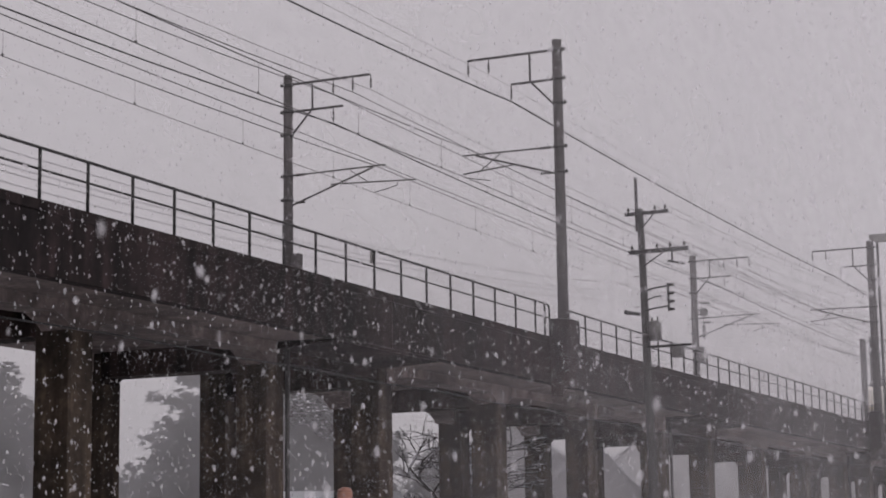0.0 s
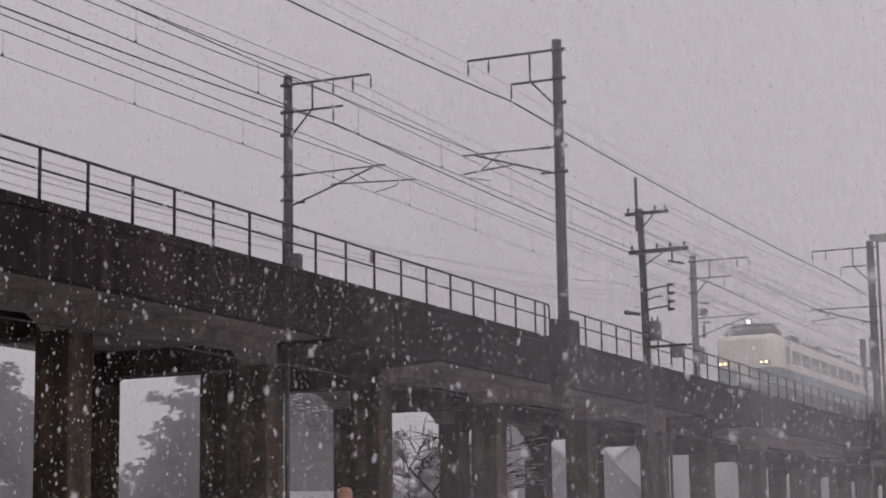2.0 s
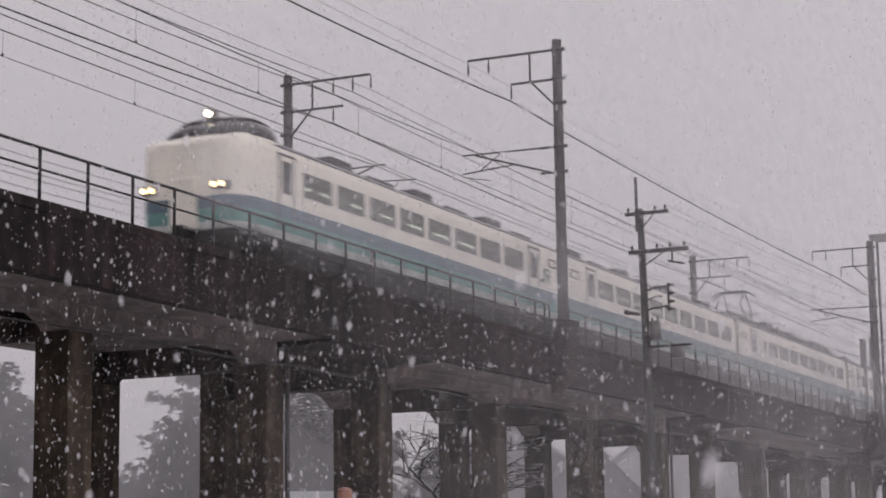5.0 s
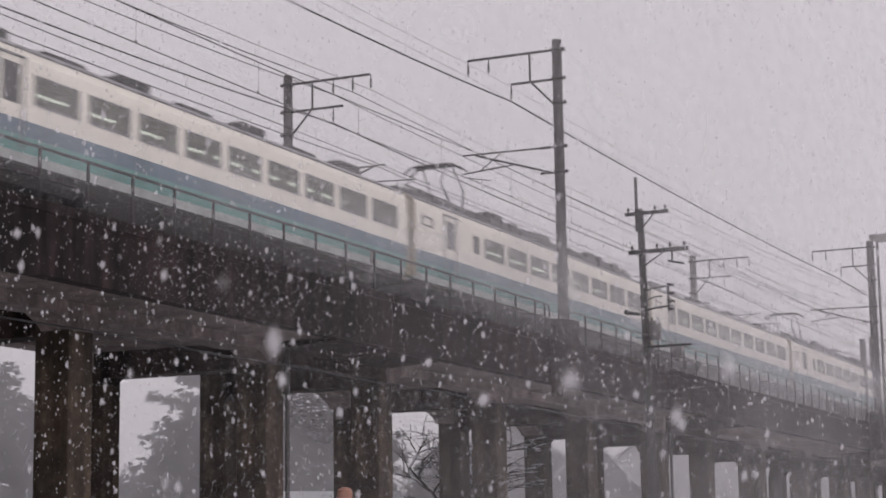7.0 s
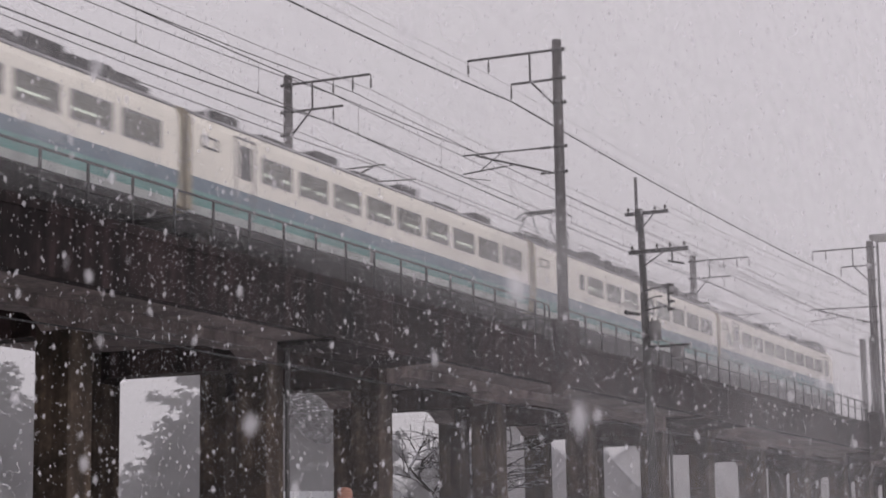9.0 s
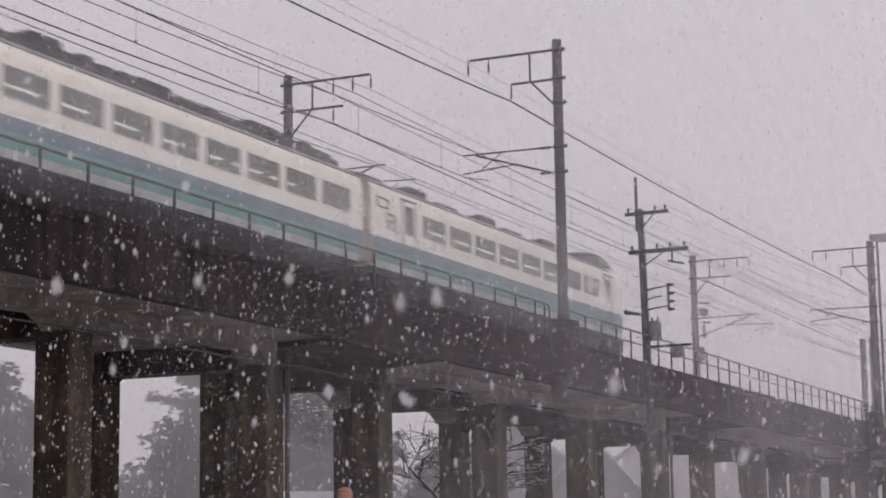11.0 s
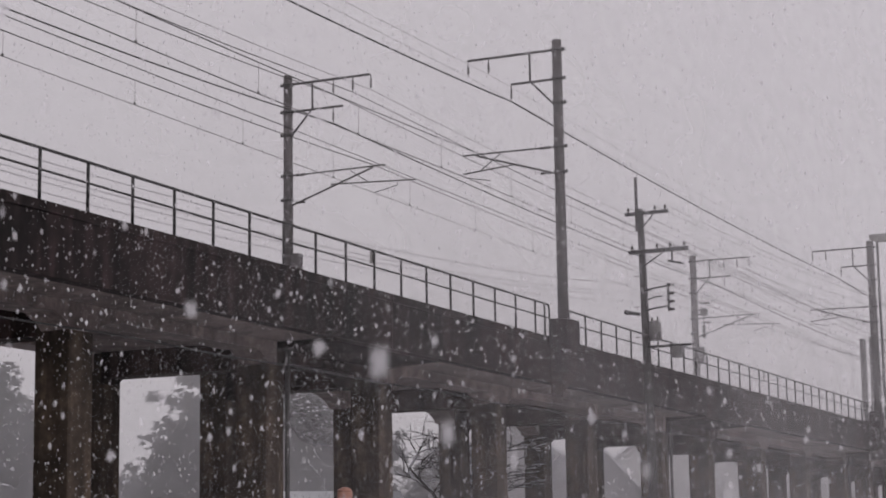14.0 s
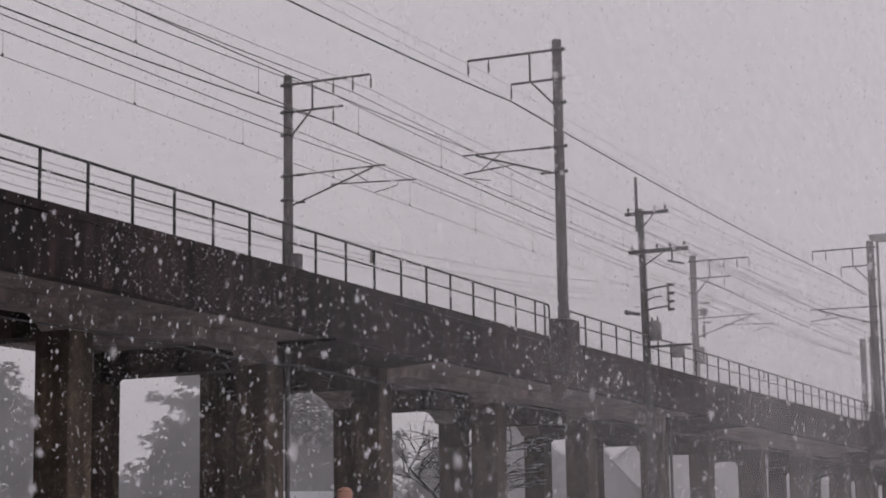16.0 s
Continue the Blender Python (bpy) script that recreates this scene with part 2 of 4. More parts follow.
def drift_shader(name, x0, x1, thin, thick, grain=(0.10, 0.3, 0.22), rise=None, gusty=0.4, end=None):
    """Fine driven snow in gusty patches, denser along the line."""
    m, mx = snow_shader(name, 0.9, 0.78)
    n, l = m.node_tree.nodes, m.node_tree.links
    tc, sp, mr = n.new("ShaderNodeTexCoord"), n.new("ShaderNodeSeparateXYZ"), n.new("ShaderNodeMapRange")
    l.new(tc.outputs["Object"], sp.inputs[0])
    l.new(sp.outputs[0], mr.inputs["Value"])
    for k, v in (("From Min", x0), ("From Max", x1), ("To Min", thin), ("To Max", thick)):
        mr.inputs[k].default_value = v
    mp, nz, nr = n.new("ShaderNodeMapping"), n.new("ShaderNodeTexNoise"), n.new("ShaderNodeMapRange")
    mp.inputs["Scale"].default_value = grain
    nz.inputs["Scale"].default_value, nz.inputs["Detail"].default_value = 1.0, 3
    l.new(tc.outputs["Object"], mp.inputs[0])
    l.new(mp.outputs[0], nz.inputs["Vector"])
    l.new(nz.outputs["Fac"], nr.inputs["Value"])
    for k, v in (("From Min", 0.3), ("From Max", 0.7), ("To Min", 1 - gusty), ("To Max", 1 + gusty)):
        nr.inputs[k].default_value = v
    if rise:
        up = n.new("ShaderNodeValToRGB")
        lift = n.new("ShaderNodeMapRange")
        lift.inputs["From Min"].default_value, lift.inputs["From Max"].default_value = rise
        l.new(sp.outputs[2], lift.inputs["Value"])
        l.new(lift.outputs[0], up.inputs[0])
        up.color_ramp.elements[0].color = (0, 0, 0, 1)
        up.color_ramp.elements[1].color = (0, 0, 0, 1)
        for pos, val in ((0.35, 1.0), (0.55, 0.7)):
            e = up.color_ramp.elements.new(pos)
            e.color = (val, val, val, 1)
        body_of = n.new("ShaderNodeMath")
        body_of.operation = "MULTIPLY"
        l.new(nr.outputs[0], body_of.inputs[0])
        l.new(up.outputs[0], body_of.inputs[1])
        nr = body_of
    if end:
        fade, kept = n.new("ShaderNodeMapRange"), n.new("ShaderNodeMath")
        for k, v in (("From Min", end[0]), ("From Max", end[1]), ("To Min", 1.0), ("To Max", 0.0)):
            fade.inputs[k].default_value = v
        kept.operation = "MULTIPLY"
        l.new(sp.outputs[0], fade.inputs["Value"])
        l.new(fade.outputs[0], kept.inputs[0])
        l.new(nr.outputs[0], kept.inputs[1])
        nr = kept
    mul, inv = n.new("ShaderNodeMath"), n.new("ShaderNodeMath")
    mul.operation, inv.operation = "MULTIPLY", "SUBTRACT"
    l.new(mr.outputs[0], mul.inputs[0])
    l.new(nr.outputs[0], mul.inputs[1])
    inv.inputs[0].default_value = 1.0
    l.new(mul.outputs[0], inv.inputs[1])
    l.new(inv.outputs[0], mx.inputs[0])
    return m


# bare ground sheltered by the deck
bm = bmesh.new()
nx = 90
rows = []
for i in range(nx + 1):
    x = -170 + 460 * i / nx
    rows.append([bm.verts.new((x, y + (0.8 * noise.noise(Vector((x * 0.13, y, 0))) if k in (0, 6) else 0), (0.0 if k in (0, 6) else 0.07) + 0.02 * noise.noise(Vector((x * 0.3, y * 0.3, 2))))) for k, y in enumerate((23.4, 24.2, 25.4, 26.6, 27.8, 29.0, 30.2))])
for a, b in zip(rows, rows[1:]):
    for k in range(6):
        bm.faces.new((a[k], b[k], b[k + 1], a[k + 1])).smooth = True
tagged(part("bare_ground", bm, M_EARTH), "bare wet earth sheltered under the viaduct deck", "ground", kind="structure")

# ---- viaduct ----
viaduct = thing("railway_viaduct", "dark wet concrete railway viaduct on rows of columns", "viaduct", kind="structure")


def build_viaduct():
    starts = sorted(COLUMNS)
    # deck in lengths between the joints
    joints = [X0] + [46.3 + 30 * k - 2.6 for k in range(-6, 8) if X0 + 5 < 46.3 + 30 * k - 2.6 < X1 - 5] + [X1]
    for a, b in zip(joints, joints[1:]):
        bm = bmesh.new()
        prism(bm, [(NEAR_Y + 0.35, 8.0), (NEAR_Y + 0.35, 7.02), (NEAR_Y + 1.7, 6.98), (29.0, 6.98), (FAR_Y - 0.35, 7.62), (FAR_Y - 0.35, 8.0)], "x", a + 0.012, b - 0.012)
        part("deck_slab", bm, M_BEAM, viaduct)
        for y0, y1 in ((NEAR_Y, NEAR_Y + 0.348), (FAR_Y - 0.348, FAR_Y)):
            bm = bmesh.new()
            box(bm, a + 0.012, b - 0.012, y0, y1, 6.98 if y0 < 25 else 7.55, EDGE, 0.02)
            part("parapet", bm, M_FASCIA, viaduct)
            # drip ledge on the outside
            bm = bmesh.new()
            yo = y0 - 0.04 if y0 < 25 else y1
            box(bm, a + 0.012, b - 0.012, yo, yo + 0.04, EDGE - 0.22, EDGE - 0.02, 0.01)
            part("coping", bm, M_FASCIA, viaduct)
    # columns and the frames across the track
    bm = bmesh.new()
    box(bm, 0, W, 0, W, -0.3, 6.96, 0.03)
    column = mesh_of("column", bm, M_COL)
    bm = bmesh.new()
    y0, y1 = 23.05, 28.75
    prism(bm, [(y0 + W, 6.97), (y0 + W, 6.18), (y0 + W + 0.15, 6.33), (y1 - W - 0.15, 6.33), (y1 - W, 6.18), (y1 - W, 6.97)], "x", 0.06, W - 0.06)
    cross = mesh_of("cross_beam", bm, M_CONC)
    for x in starts:
        if not X0 + 1 < x < X1 - 1:
            continue
        part("column", column, None, viaduct, at=pose(x - 0.1, 23.05, 0))
        part("column", column, None, viaduct, at=pose(x + 0.14, 27.95, 0))
        part("cross_beam", cross, None, viaduct, at=pose(x, 0, 0))
    # haunched beams along the track
    for left, right in zip(starts, starts[1:]):
        if not (X0 < left and right < X1):
            continue
        a, b, long_bay = left + 0.74, right - 0.1, right - left > 7
        for y in (22.99, 28.02):
            if y > 25 and not long_bay:
                continue
            bm = bmesh.new()
            if long_bay:
                h = 1.05
                low = (6.48, 6.90) if y > 25 else (6.40, 6.70)
                c, d = (a - 0.416, b + 0.416) if y < 25 else (a, b)
                ends = [(c, 6.97), (c, low[0])] + ([(a, low[0])] if y < 25 else [])
                ends_b = ([(b, low[0])] if y < 25 else []) + [(d, low[0]), (d, 6.97)]
                prism(bm, ends + [(a + 0.2 * h, low[0] + 0.17), (a + 0.55 * h, low[0] + 0.27), (a + h, low[1]), (b - h, low[1]), (b - 0.55 * h, low[0] + 0.32), (b - 0.2 * h, low[0] + 0.17)] + ends_b, "y", y, y + 0.75)
            else:
                box(bm, a - 0.41, b + 0.41, y + 0.12, y + 0.75, 6.52, 6.97, 0.02)
            part("edge_beam", bm, M_BEAM if long_bay else M_CONC, viaduct)
        if not long_bay:
            # the sooty hung span at the expansion joint
            bm = bmesh.new()
            prism(bm, [(NEAR_Y + 0.02, 6.976), (NEAR_Y + 0.02, 6.90), (23.08, 6.80), (23.08, 6.976)], "x", a - 0.35, b + 0.35)
            part("hung_span", bm, M_FASCIA, viaduct)
    # rain pipes down the near face at the joints, and a cable run along the beams
    for x in (41.02, 71.02, 101.02, 11.02):
        bm = bmesh.new()
        path_tube(bm, [(x, 22.96, 7.0), (x, 22.96, 4.0), (x, 22.96, 0.0)], 0.06, 8)
        part("rain_pipe", bm, M_STEEL, viaduct, "grey rain pipe")
    bm = bmesh.new()
    path_tube(bm, [(X0 + 0.5 * k * 8, 22.95, 6.44 - 0.05 * (k % 2)) for k in range(102)], 0.022, 5)
    part("cable_run", bm, M_CABLE, viaduct)


build_viaduct()


def build_tracks():
    for y in (TRACK_NEAR, TRACK_FAR):
        bm = bmesh.new()
        prism(bm, [(y - 1.7, 7.99), (y - 1.35, 8.27), (y + 1.35, 8.27), (y + 1.7, 7.99)], "x", X0 + 0.1, X1 - 0.1)
        tagged(part("track_bed", bm, M_BALLAST), "snow-dusted grey ballast bed on the viaduct deck", "track bed", kind="structure")
        bm = bmesh.new()
        for k in range(int((X1 - X0) / 0.66)):
            x = X0 + 0.4 + k * 0.66
            box(bm, x, x + 0.24, y - 1.0, y + 1.0, 8.2, 8.31)
        tagged(part("sleepers", bm, M_SLEEPER), "concrete sleepers bedded in the ballast", "sleepers", kind="stuff")
        for s in (-0.56, 0.56):
            bm = bmesh.new()
            prism(bm, [(y + s - 0.06, 8.31), (y + s + 0.06, 8.31), (y + s + 0.012, 8.34), (y + s + 0.012, 8.40), (y + s + 0.034, 8.41), (y + s + 0.034, RAIL), (y + s - 0.034, RAIL), (y + s - 0.034, 8.41), (y + s - 0.012, 8.40), (y + s - 0.012, 8.34)], "x", X0 + 0.1, X1 - 0.1)
            tagged(part("rail", bm, M_RAIL), "worn steel running rail on concrete sleepers", "rail", "running rails", "structure")


build_tracks()


# ---- railing along the near parapet, one length between two masts ----
def build_railing(a, b, first, y, step):
    rail = thing("railing", "dark steel pipe railing on the viaduct parapet", "railing", "parapet railings")
    posts = []
    x = first
    while x < b - 0.25:
        if x > a + 0.25:
            posts.append(x)
        x += step
    posts += [a + 0.12, b - 0.39]
    bm = bmesh.new()
    tube(bm, (0, 0, EDGE - 0.05), (0, 0, 9.39), 0.034, seg=8)
    post = mesh_of("post", bm, M_RAILING)
    for x in posts:
        part("post", post, None, rail, at=pose(x, y, 0))
    bm = bmesh.new()
    path_tube(bm, [(a + 0.0, y, 9.12), (a + 0.03, y, 9.30), (a + 0.12, y, 9.39), (b - 0.14, y, 9.39), (b - 0.04, y, 9.33), (b, y, 9.18), (b, y, EDGE - 0.02)], 0.032, 8)
    part("handrail", bm, M_RAILING, rail)
    bm = bmesh.new()
    tube(bm, (a + 0.05, y, 8.98), (b - 0.05, y, 8.98), 0.024, seg=8)
    part("middle_rail", bm, M_RAILING, rail)


for k, px in enumerate(POLE_X[:-1]):
    a, b = px + 0.55, POLE_X[k + 1] - 0.45
    begin, step = (28.95, 1.543) if px < 50 else (57.96, 1.4775)
    build_railing(a, b, begin + step * math.ceil((a - begin) / step), 21.47, step)


# ---- catenary masts ----
def insulator(bm, p, down=0.5, r=0.05):
    x, y, z = p
    tube(bm, (x, y, z), (x, y, z - down), 0.014, seg=6)
    for k in range(4):
        zz = z - down * (0.35 + 0.15 * k)
        tube(bm, (x, y, zz + 0.025), (x, y, zz - 0.02), r * 0.5, r, seg=8)


def build_mast(x, y, s, base, wide=0.175):
    """s: which way the arms reach across the track (+1 away from the near side)."""
    mast = thing("catenary_mast", "grey concrete catenary mast with steel arms on the viaduct", "catenary mast", "catenary masts", at=pose(x, y, 0))
    bm = bmesh.new()
    tube(bm, (0, 0, base), (0, 0, 17.86), wide, wide - 0.025, 16)
    part("pole", bm, M_POLE, mast)
    for z in (17.55, 16.62, 15.83, 14.43, 13.62):
        bm = bmesh.new()
        tube(bm, (0, 0, z - 0.05), (0, 0, z + 0.05), wide + 0.01, seg=16)
        box(bm, -0.04, 0.04, -s * 0.24 - 0.03, -s * 0.24 + 0.03, z - 0.05, z + 0.05)
        part("clamp", bm, M_STEEL, mast)
    bm = bmesh.new()
    box(bm, -0.035, 0.035, min(0, s * 3.08), max(0, s * 3.08), 17.52, 17.59, 0.008)
    part("upper_arm", bm, M_STEEL, mast)
    low = 1.58 if s > 0 else 2.08
    bm = bmesh.new()
    box(bm, -0.035, 0.035, min(0, s * low), max(0, s * low), 16.57, 16.64, 0.008)
    part("lower_arm", bm, M_STEEL, mast)
    bm = bmesh.new()
    tube(bm, (0, s * 0.93, 17.55), (0, s * 0.93, 16.6), 0.035, seg=6)
    tube(bm, (0, s * 0.9, 16.6), (0, s * 0.14, 15.8), 0.035, seg=6)
    part("brace", bm, M_STEEL, mast)
    drops = ((3.06, 17.55), (2.35, 17.55), (1.58, 16.6)) if s > 0 else ((3.12, 17.55), (2.45, 17.55), (1.72, 17.55), (1.72, 16.6))
    for d, z in drops:
        bm = bmesh.new()
        insulator(bm, (0, s * d, z))
        part("insulator", bm, M_CERAMIC, mast, "brown ribbed hanging insulator")
    # hinged cantilever
    reach = 3.3 if s > 0 else 3.62
    bm = bmesh.new()
    tube(bm, (0, s * 0.15, 14.43), (0, s * reach, 14.46), 0.03, seg=7)
    part("top_tube", bm, M_STEEL, mast)
    bm = bmesh.new()
    tube(bm, (0, s * 0.15, 13.58 if s > 0 else 13.42), (0, s * (reach - 0.45), 14.42), 0.034, seg=7)
    part("stay_tube", bm, M_STEEL, mast)
    bm = bmesh.new()
    tube(bm, (0, s * (1.55 if s > 0 else 1.6), 14.0), (0, s * (reach + (0.0 if s > 0 else 1.1)), 13.86), 0.026, seg=7)
    tube(bm, (0, s * (reach - 1.3), 14.40), (0, s * (reach - 0.6), 13.92), 0.018, seg=6)
    part("registration_arm", bm, M_STEEL, mast)
    bm = bmesh.new()
    e = s * (reach - 0.1) if s > 0 else s * 4.05
    path_tube(bm, [(0, e, 13.85), (0, e, 13.74), (0, e - s * 0.35, 13.66), (0, e - s * 0.85, 13.57)], 0.016, 6)
    part("steady_arm", bm, M_STEEL, mast)
    for yy, zz in ((0.32, 14.43), (0.32, 13.62 if s > 0 else 13.50)):
        bm = bmesh.new()
        for k in range(5):
            tube(bm, (0, s * (yy + 0.07 * k), zz), (0, s * (yy + 0.07 * k + 0.03), zz), 0.055, 0.04, 8)
        part("insulator", bm, M_CERAMIC, mast)
    return mast


def tension_gear(mast):
    """Balancing wheel and insulator strings that keep the line taut, on the track side of a mast."""
    bm = bmesh.new()
    tube(bm, (-0.06, -0.52, 14.75), (0.06, -0.52, 14.75), 0.22, seg=20)
    tube(bm, (-0.12, -0.52, 14.75), (0.12, -0.52, 14.75), 0.09, seg=10)
    wheel = part("tension_wheel", bm, M_STEEL, mast)
    bm = bmesh.new()
    for z in (14.62, 14.88):
        box(bm, -0.1, 0.1, -0.56, -0.18, z - 0.03, z + 0.03, 0.008)
    part("bracket", bm, M_STEEL, wheel)
    for z in (14.2, 15.25):
        bm = bmesh.new()
        tube(bm, (0, -0.2, z), (0, -0.95, z - 0.05), 0.016, seg=6)
        for k in range(4):
            tube(bm, (0, -0.48 - 0.1 * k, z - 0.02), (0, -0.53 - 0.1 * k, z - 0.02), 0.075, 0.05, 10)
        part("insulator_string", bm, M_CERAMIC, mast)
    bm = bmesh.new()
    for k in range(5):
        tube(bm, (0, -0.5, 13.35 + 0.14 * k), (0, -0.5, 13.47 + 0.14 * k), 0.085, seg=14)
    tube(bm, (0, -0.5, 14.0), (0, -0.5, 14.5), 0.012, seg=5)
    part("counterweight", bm, M_POLE, mast)


for px in POLE_X:
    stout = px > 60
    build_mast(px, POLE_NEAR - (0.18 if stout else 0), 1, 7.4, 0.215 if stout else 0.175)
    far = build_mast(px, POLE_FAR - (0.25 if stout else 0), -1, 7.98, 0.20 if stout else 0.175)
    if stout:
        tension_gear(far)
    ped = thing("mast_pedestal", "dark concrete mast pedestal bracketed on the parapet", "pedestal", "mast pedestals")
    bm = bmesh.new()
    box(bm, px - 0.75, px + 0.35, 20.78, NEAR_Y - 0.045, 7.3, 8.92, 0.03)
    part("block", bm, M_FASCIA, ped)
    bm = bmesh.new()
    prism(bm, [(20.85, 7.3), (NEAR_Y, 7.3), (NEAR_Y, 6.6)], "x", px - 0.62, px + 0.22)
    part("corbel", bm, M_CONC, ped)
    cab = thing("mast_box", "small grey steel cabinet strapped to a catenary mast", "cabinet", "mast cabinets")
    bm = bmesh.new()
    yb, zb = (POLE_FAR, 10.9) if not stout else (POLE_FAR - 0.27, 12.0)
    box(bm, px - 0.14, px + 0.16, yb - 0.46, yb - 0.17, zb, zb + 0.88, 0.03)
    part("housing", bm, M_POLE, cab)
    bm = bmesh.new()
    box(bm, px - 0.162, px - 0.142, yb - 0.43, yb - 0.20, zb + 0.05, zb + 0.82, 0.004)
    part("door", bm, M_POLE, cab)


# ---- overhead wires ----
def wire(name, label, y, z, sag, r, material):
    bm = bmesh.new()
    for spans, gauge in ((POLE_X[:3], r), (POLE_X[2:], r if material == M_CABLE else 0.85 * r)):
        pts = []
        for a, b in zip(spans, spans[1:]):
            for k in range(12):
                u = k / 12
                pts.append((a + (b - a) * u, y, z - 4 * (sag if a < 50 else 0.33 * sag) * u * (1 - u)))
        path_tube(bm, pts + [(spans[-1], y, z)], gauge, 5)
    return tagged(part(name, bm, material), label, "wire", "overhead line wires")


for y, cz, cs, ms in ((23.97, 13.55, 0.15, 0.30), (27.70, 13.58, 0.02, 0.32)):
    wire("contact_wire", "thin copper contact wire above the track", y, cz, cs, 0.011 if y > 25 else 0.016, M_THIN)
    wire("messenger_wire", "steel messenger wire holding up the contact wire", y, 14.50, ms, 0.016, M_WIRE)
    droppers = thing("dropper_set", "thin droppers between messenger and contact wire", "droppers", kind="stuff")
    bm = bmesh.new()
    for a, b in zip(POLE_X, POLE_X[1:]):
        for k in range(1, 9):
            u = (k - 0.5) / 8
            h = 4 * u * (1 - u) * (1.0 if a < 50 else 0.45)
            tube(bm, (a + (b - a) * u, y, 14.50 - ms * h), (a + (b - a) * u, y, cz - cs * h), 0.006, seg=4)
            box(bm, a + (b - a) * u - 0.03, a + (b - a) * u + 0.03, y - 0.02, y + 0.02, cz - cs * h, cz - cs * h + 0.06)
    part("dropper", bm, M_THIN, droppers)
for y, z, sag, r, m in ((24.24, 17.03, 0.2, 0.006, M_THIN), (23.53, 17.03, 0.3, 0.006, M_THIN), (22.76, 16.05, 0.57, 0.025, M_CABLE),
                        (27.75, 17.03, 0.52, 0.010, M_THIN), (28.42, 17.03, 0.57, 0.016, M_WIRE), (29.15, 17.03, 0.57, 0.016, M_WIRE), (29.15, 16.05, 0.64, 0.024, M_CABLE),
                        (30.60, 15.97, 0.05, 0.017, M_WIRE)):
    wire("feeder_wire", "sagging feeder wire hung from mast insulators", y, z, sag, r, m)


# cables of a line that runs behind the viaduct
def far_cable(drop, y):
    bm = bmesh.new()
    path_tube(bm, [(6 + 6 * k, y, 14.2 - drop + 0.0009 * (6 + 6 * k - 46) ** 2) for k in range(22)], 0.017, 5)
    tagged(part("overhead_cable", bm, M_THIN), "thin grey overhead cable behind the viaduct", "cable", "cables behind the viaduct")


for drop in (-0.05, 0.42, 0.62, 0.95):
    far_cable(drop, 36.0)


# a small plate hung on the railing, and the bracket on the second mast
for x in (42.84, 79.6):
    plate = thing("railing_plate", "small pale grey plate hung on the parapet railing", "plate", "railing plates")
    bm = bmesh.new()
    box(bm, x - 0.12, x + 0.12, 21.505, 21.535, 9.07, 9.37, 0.006)
    part("plate_body", bm, M_SLEEPER, plate)
    bm = bmesh.new()
    tube(bm, (x, 21.50, 9.36), (x, 21.47, 9.42), 0.008, seg=5)
    part("hook", bm, M_STEEL, plate)
short = thing("deck_post", "short grey concrete post on the viaduct deck", "post")
bm = bmesh.new()
tube(bm, (104.2, 22.62, 7.99), (104.2, 22.62, 13.18), 0.17, 0.16, 14)
part("shaft", bm, M_POLE, short)
bm = bmesh.new()
tube(bm, (104.2, 22.62, 13.18), (104.2, 22.62, 13.28), 0.18, 0.15, 14)
part("cap", bm, M_POLE, short)
side = thing("side_mast", "slim steel mast with a boxed arm beside a catenary mast", "mast")
bm = bmesh.new()
tube(bm, (99.65, 20.62, 8.3), (99.65, 20.62, 17.9), 0.07, seg=10)
part("pole", bm, M_STEEL, side)
bm = bmesh.new()
prism(bm, [(21.0, 18.2), (21.0, 17.95), (20.6, 17.75), (18.8, 17.9), (18.8, 18.2)], "x", 99.55, 99.75)
part("arm", bm, M_SLEEPER, side)


# ---- the express train ----
HALF = 1.475
SIDE = [(1.36, 0.95), (1.44, 1.14), (HALF, 1.47), (HALF, 1.78), (HALF, 2.14), (HALF, 2.76), (HALF - 0.01, 3.02)]
BANDS = [3, 2, 1, 0, 0, 0]        # pale, green, blue, cream ...
TOP = [(1.40, 3.20), (1.22, 3.36), (0.85, 3.47), (0.4, 3.53), (0.0, 3.545)]
BODY_MATS = [M_CREAM, M_BLUE, M_GREEN, M_PALE, M_ROOF, M_GANG]


def car_body(length, openings, start=0.0):
    """Hollow shell with true window openings on both sides."""
    bm = bmesh.new()
    cuts = sorted({start, length} | {v for o in openings for v in o})
    prof = [(-y, z) for y, z in SIDE] + [(-y, z) for y, z in TOP] + [(y, z) for y, z in TOP[-2::-1]] + [(y, z) for y, z in SIDE[::-1]]
    mats = BANDS + [0, 4, 4, 4, 4] + [4, 4, 4, 4, 0] + BANDS[::-1]
    rings = [[bm.verts.new((x, y, z)) for y, z in prof] for x in cuts]
    hole = {4, len(prof) - 6}
    for (xa, xb), (a, b) in zip(zip(cuts, cuts[1:]), zip(rings, rings[1:])):
        mid = (xa + xb) / 2
        cut = any(o[0] < mid < o[1] for o in openings)
        for k in range(len(prof) - 1):
            if cut and k in hole:
                continue
            f = bm.faces.new((a[k], b[k], b[k + 1], a[k + 1]))
            f.material_index, f.smooth = mats[k], 7 <= k <= len(prof) - 9
        f = bm.faces.new((a[0], a[-1], b[-1], b[0]))
        f.material_index = 3
    for ring, flip in ((rings[0], False), (rings[-1], True)):
        f = bm.faces.new(ring[::-1] if flip else ring)
        f.material_index = 5
    bmesh.ops.recalc_face_normals(bm, faces=bm.faces)
    return bm


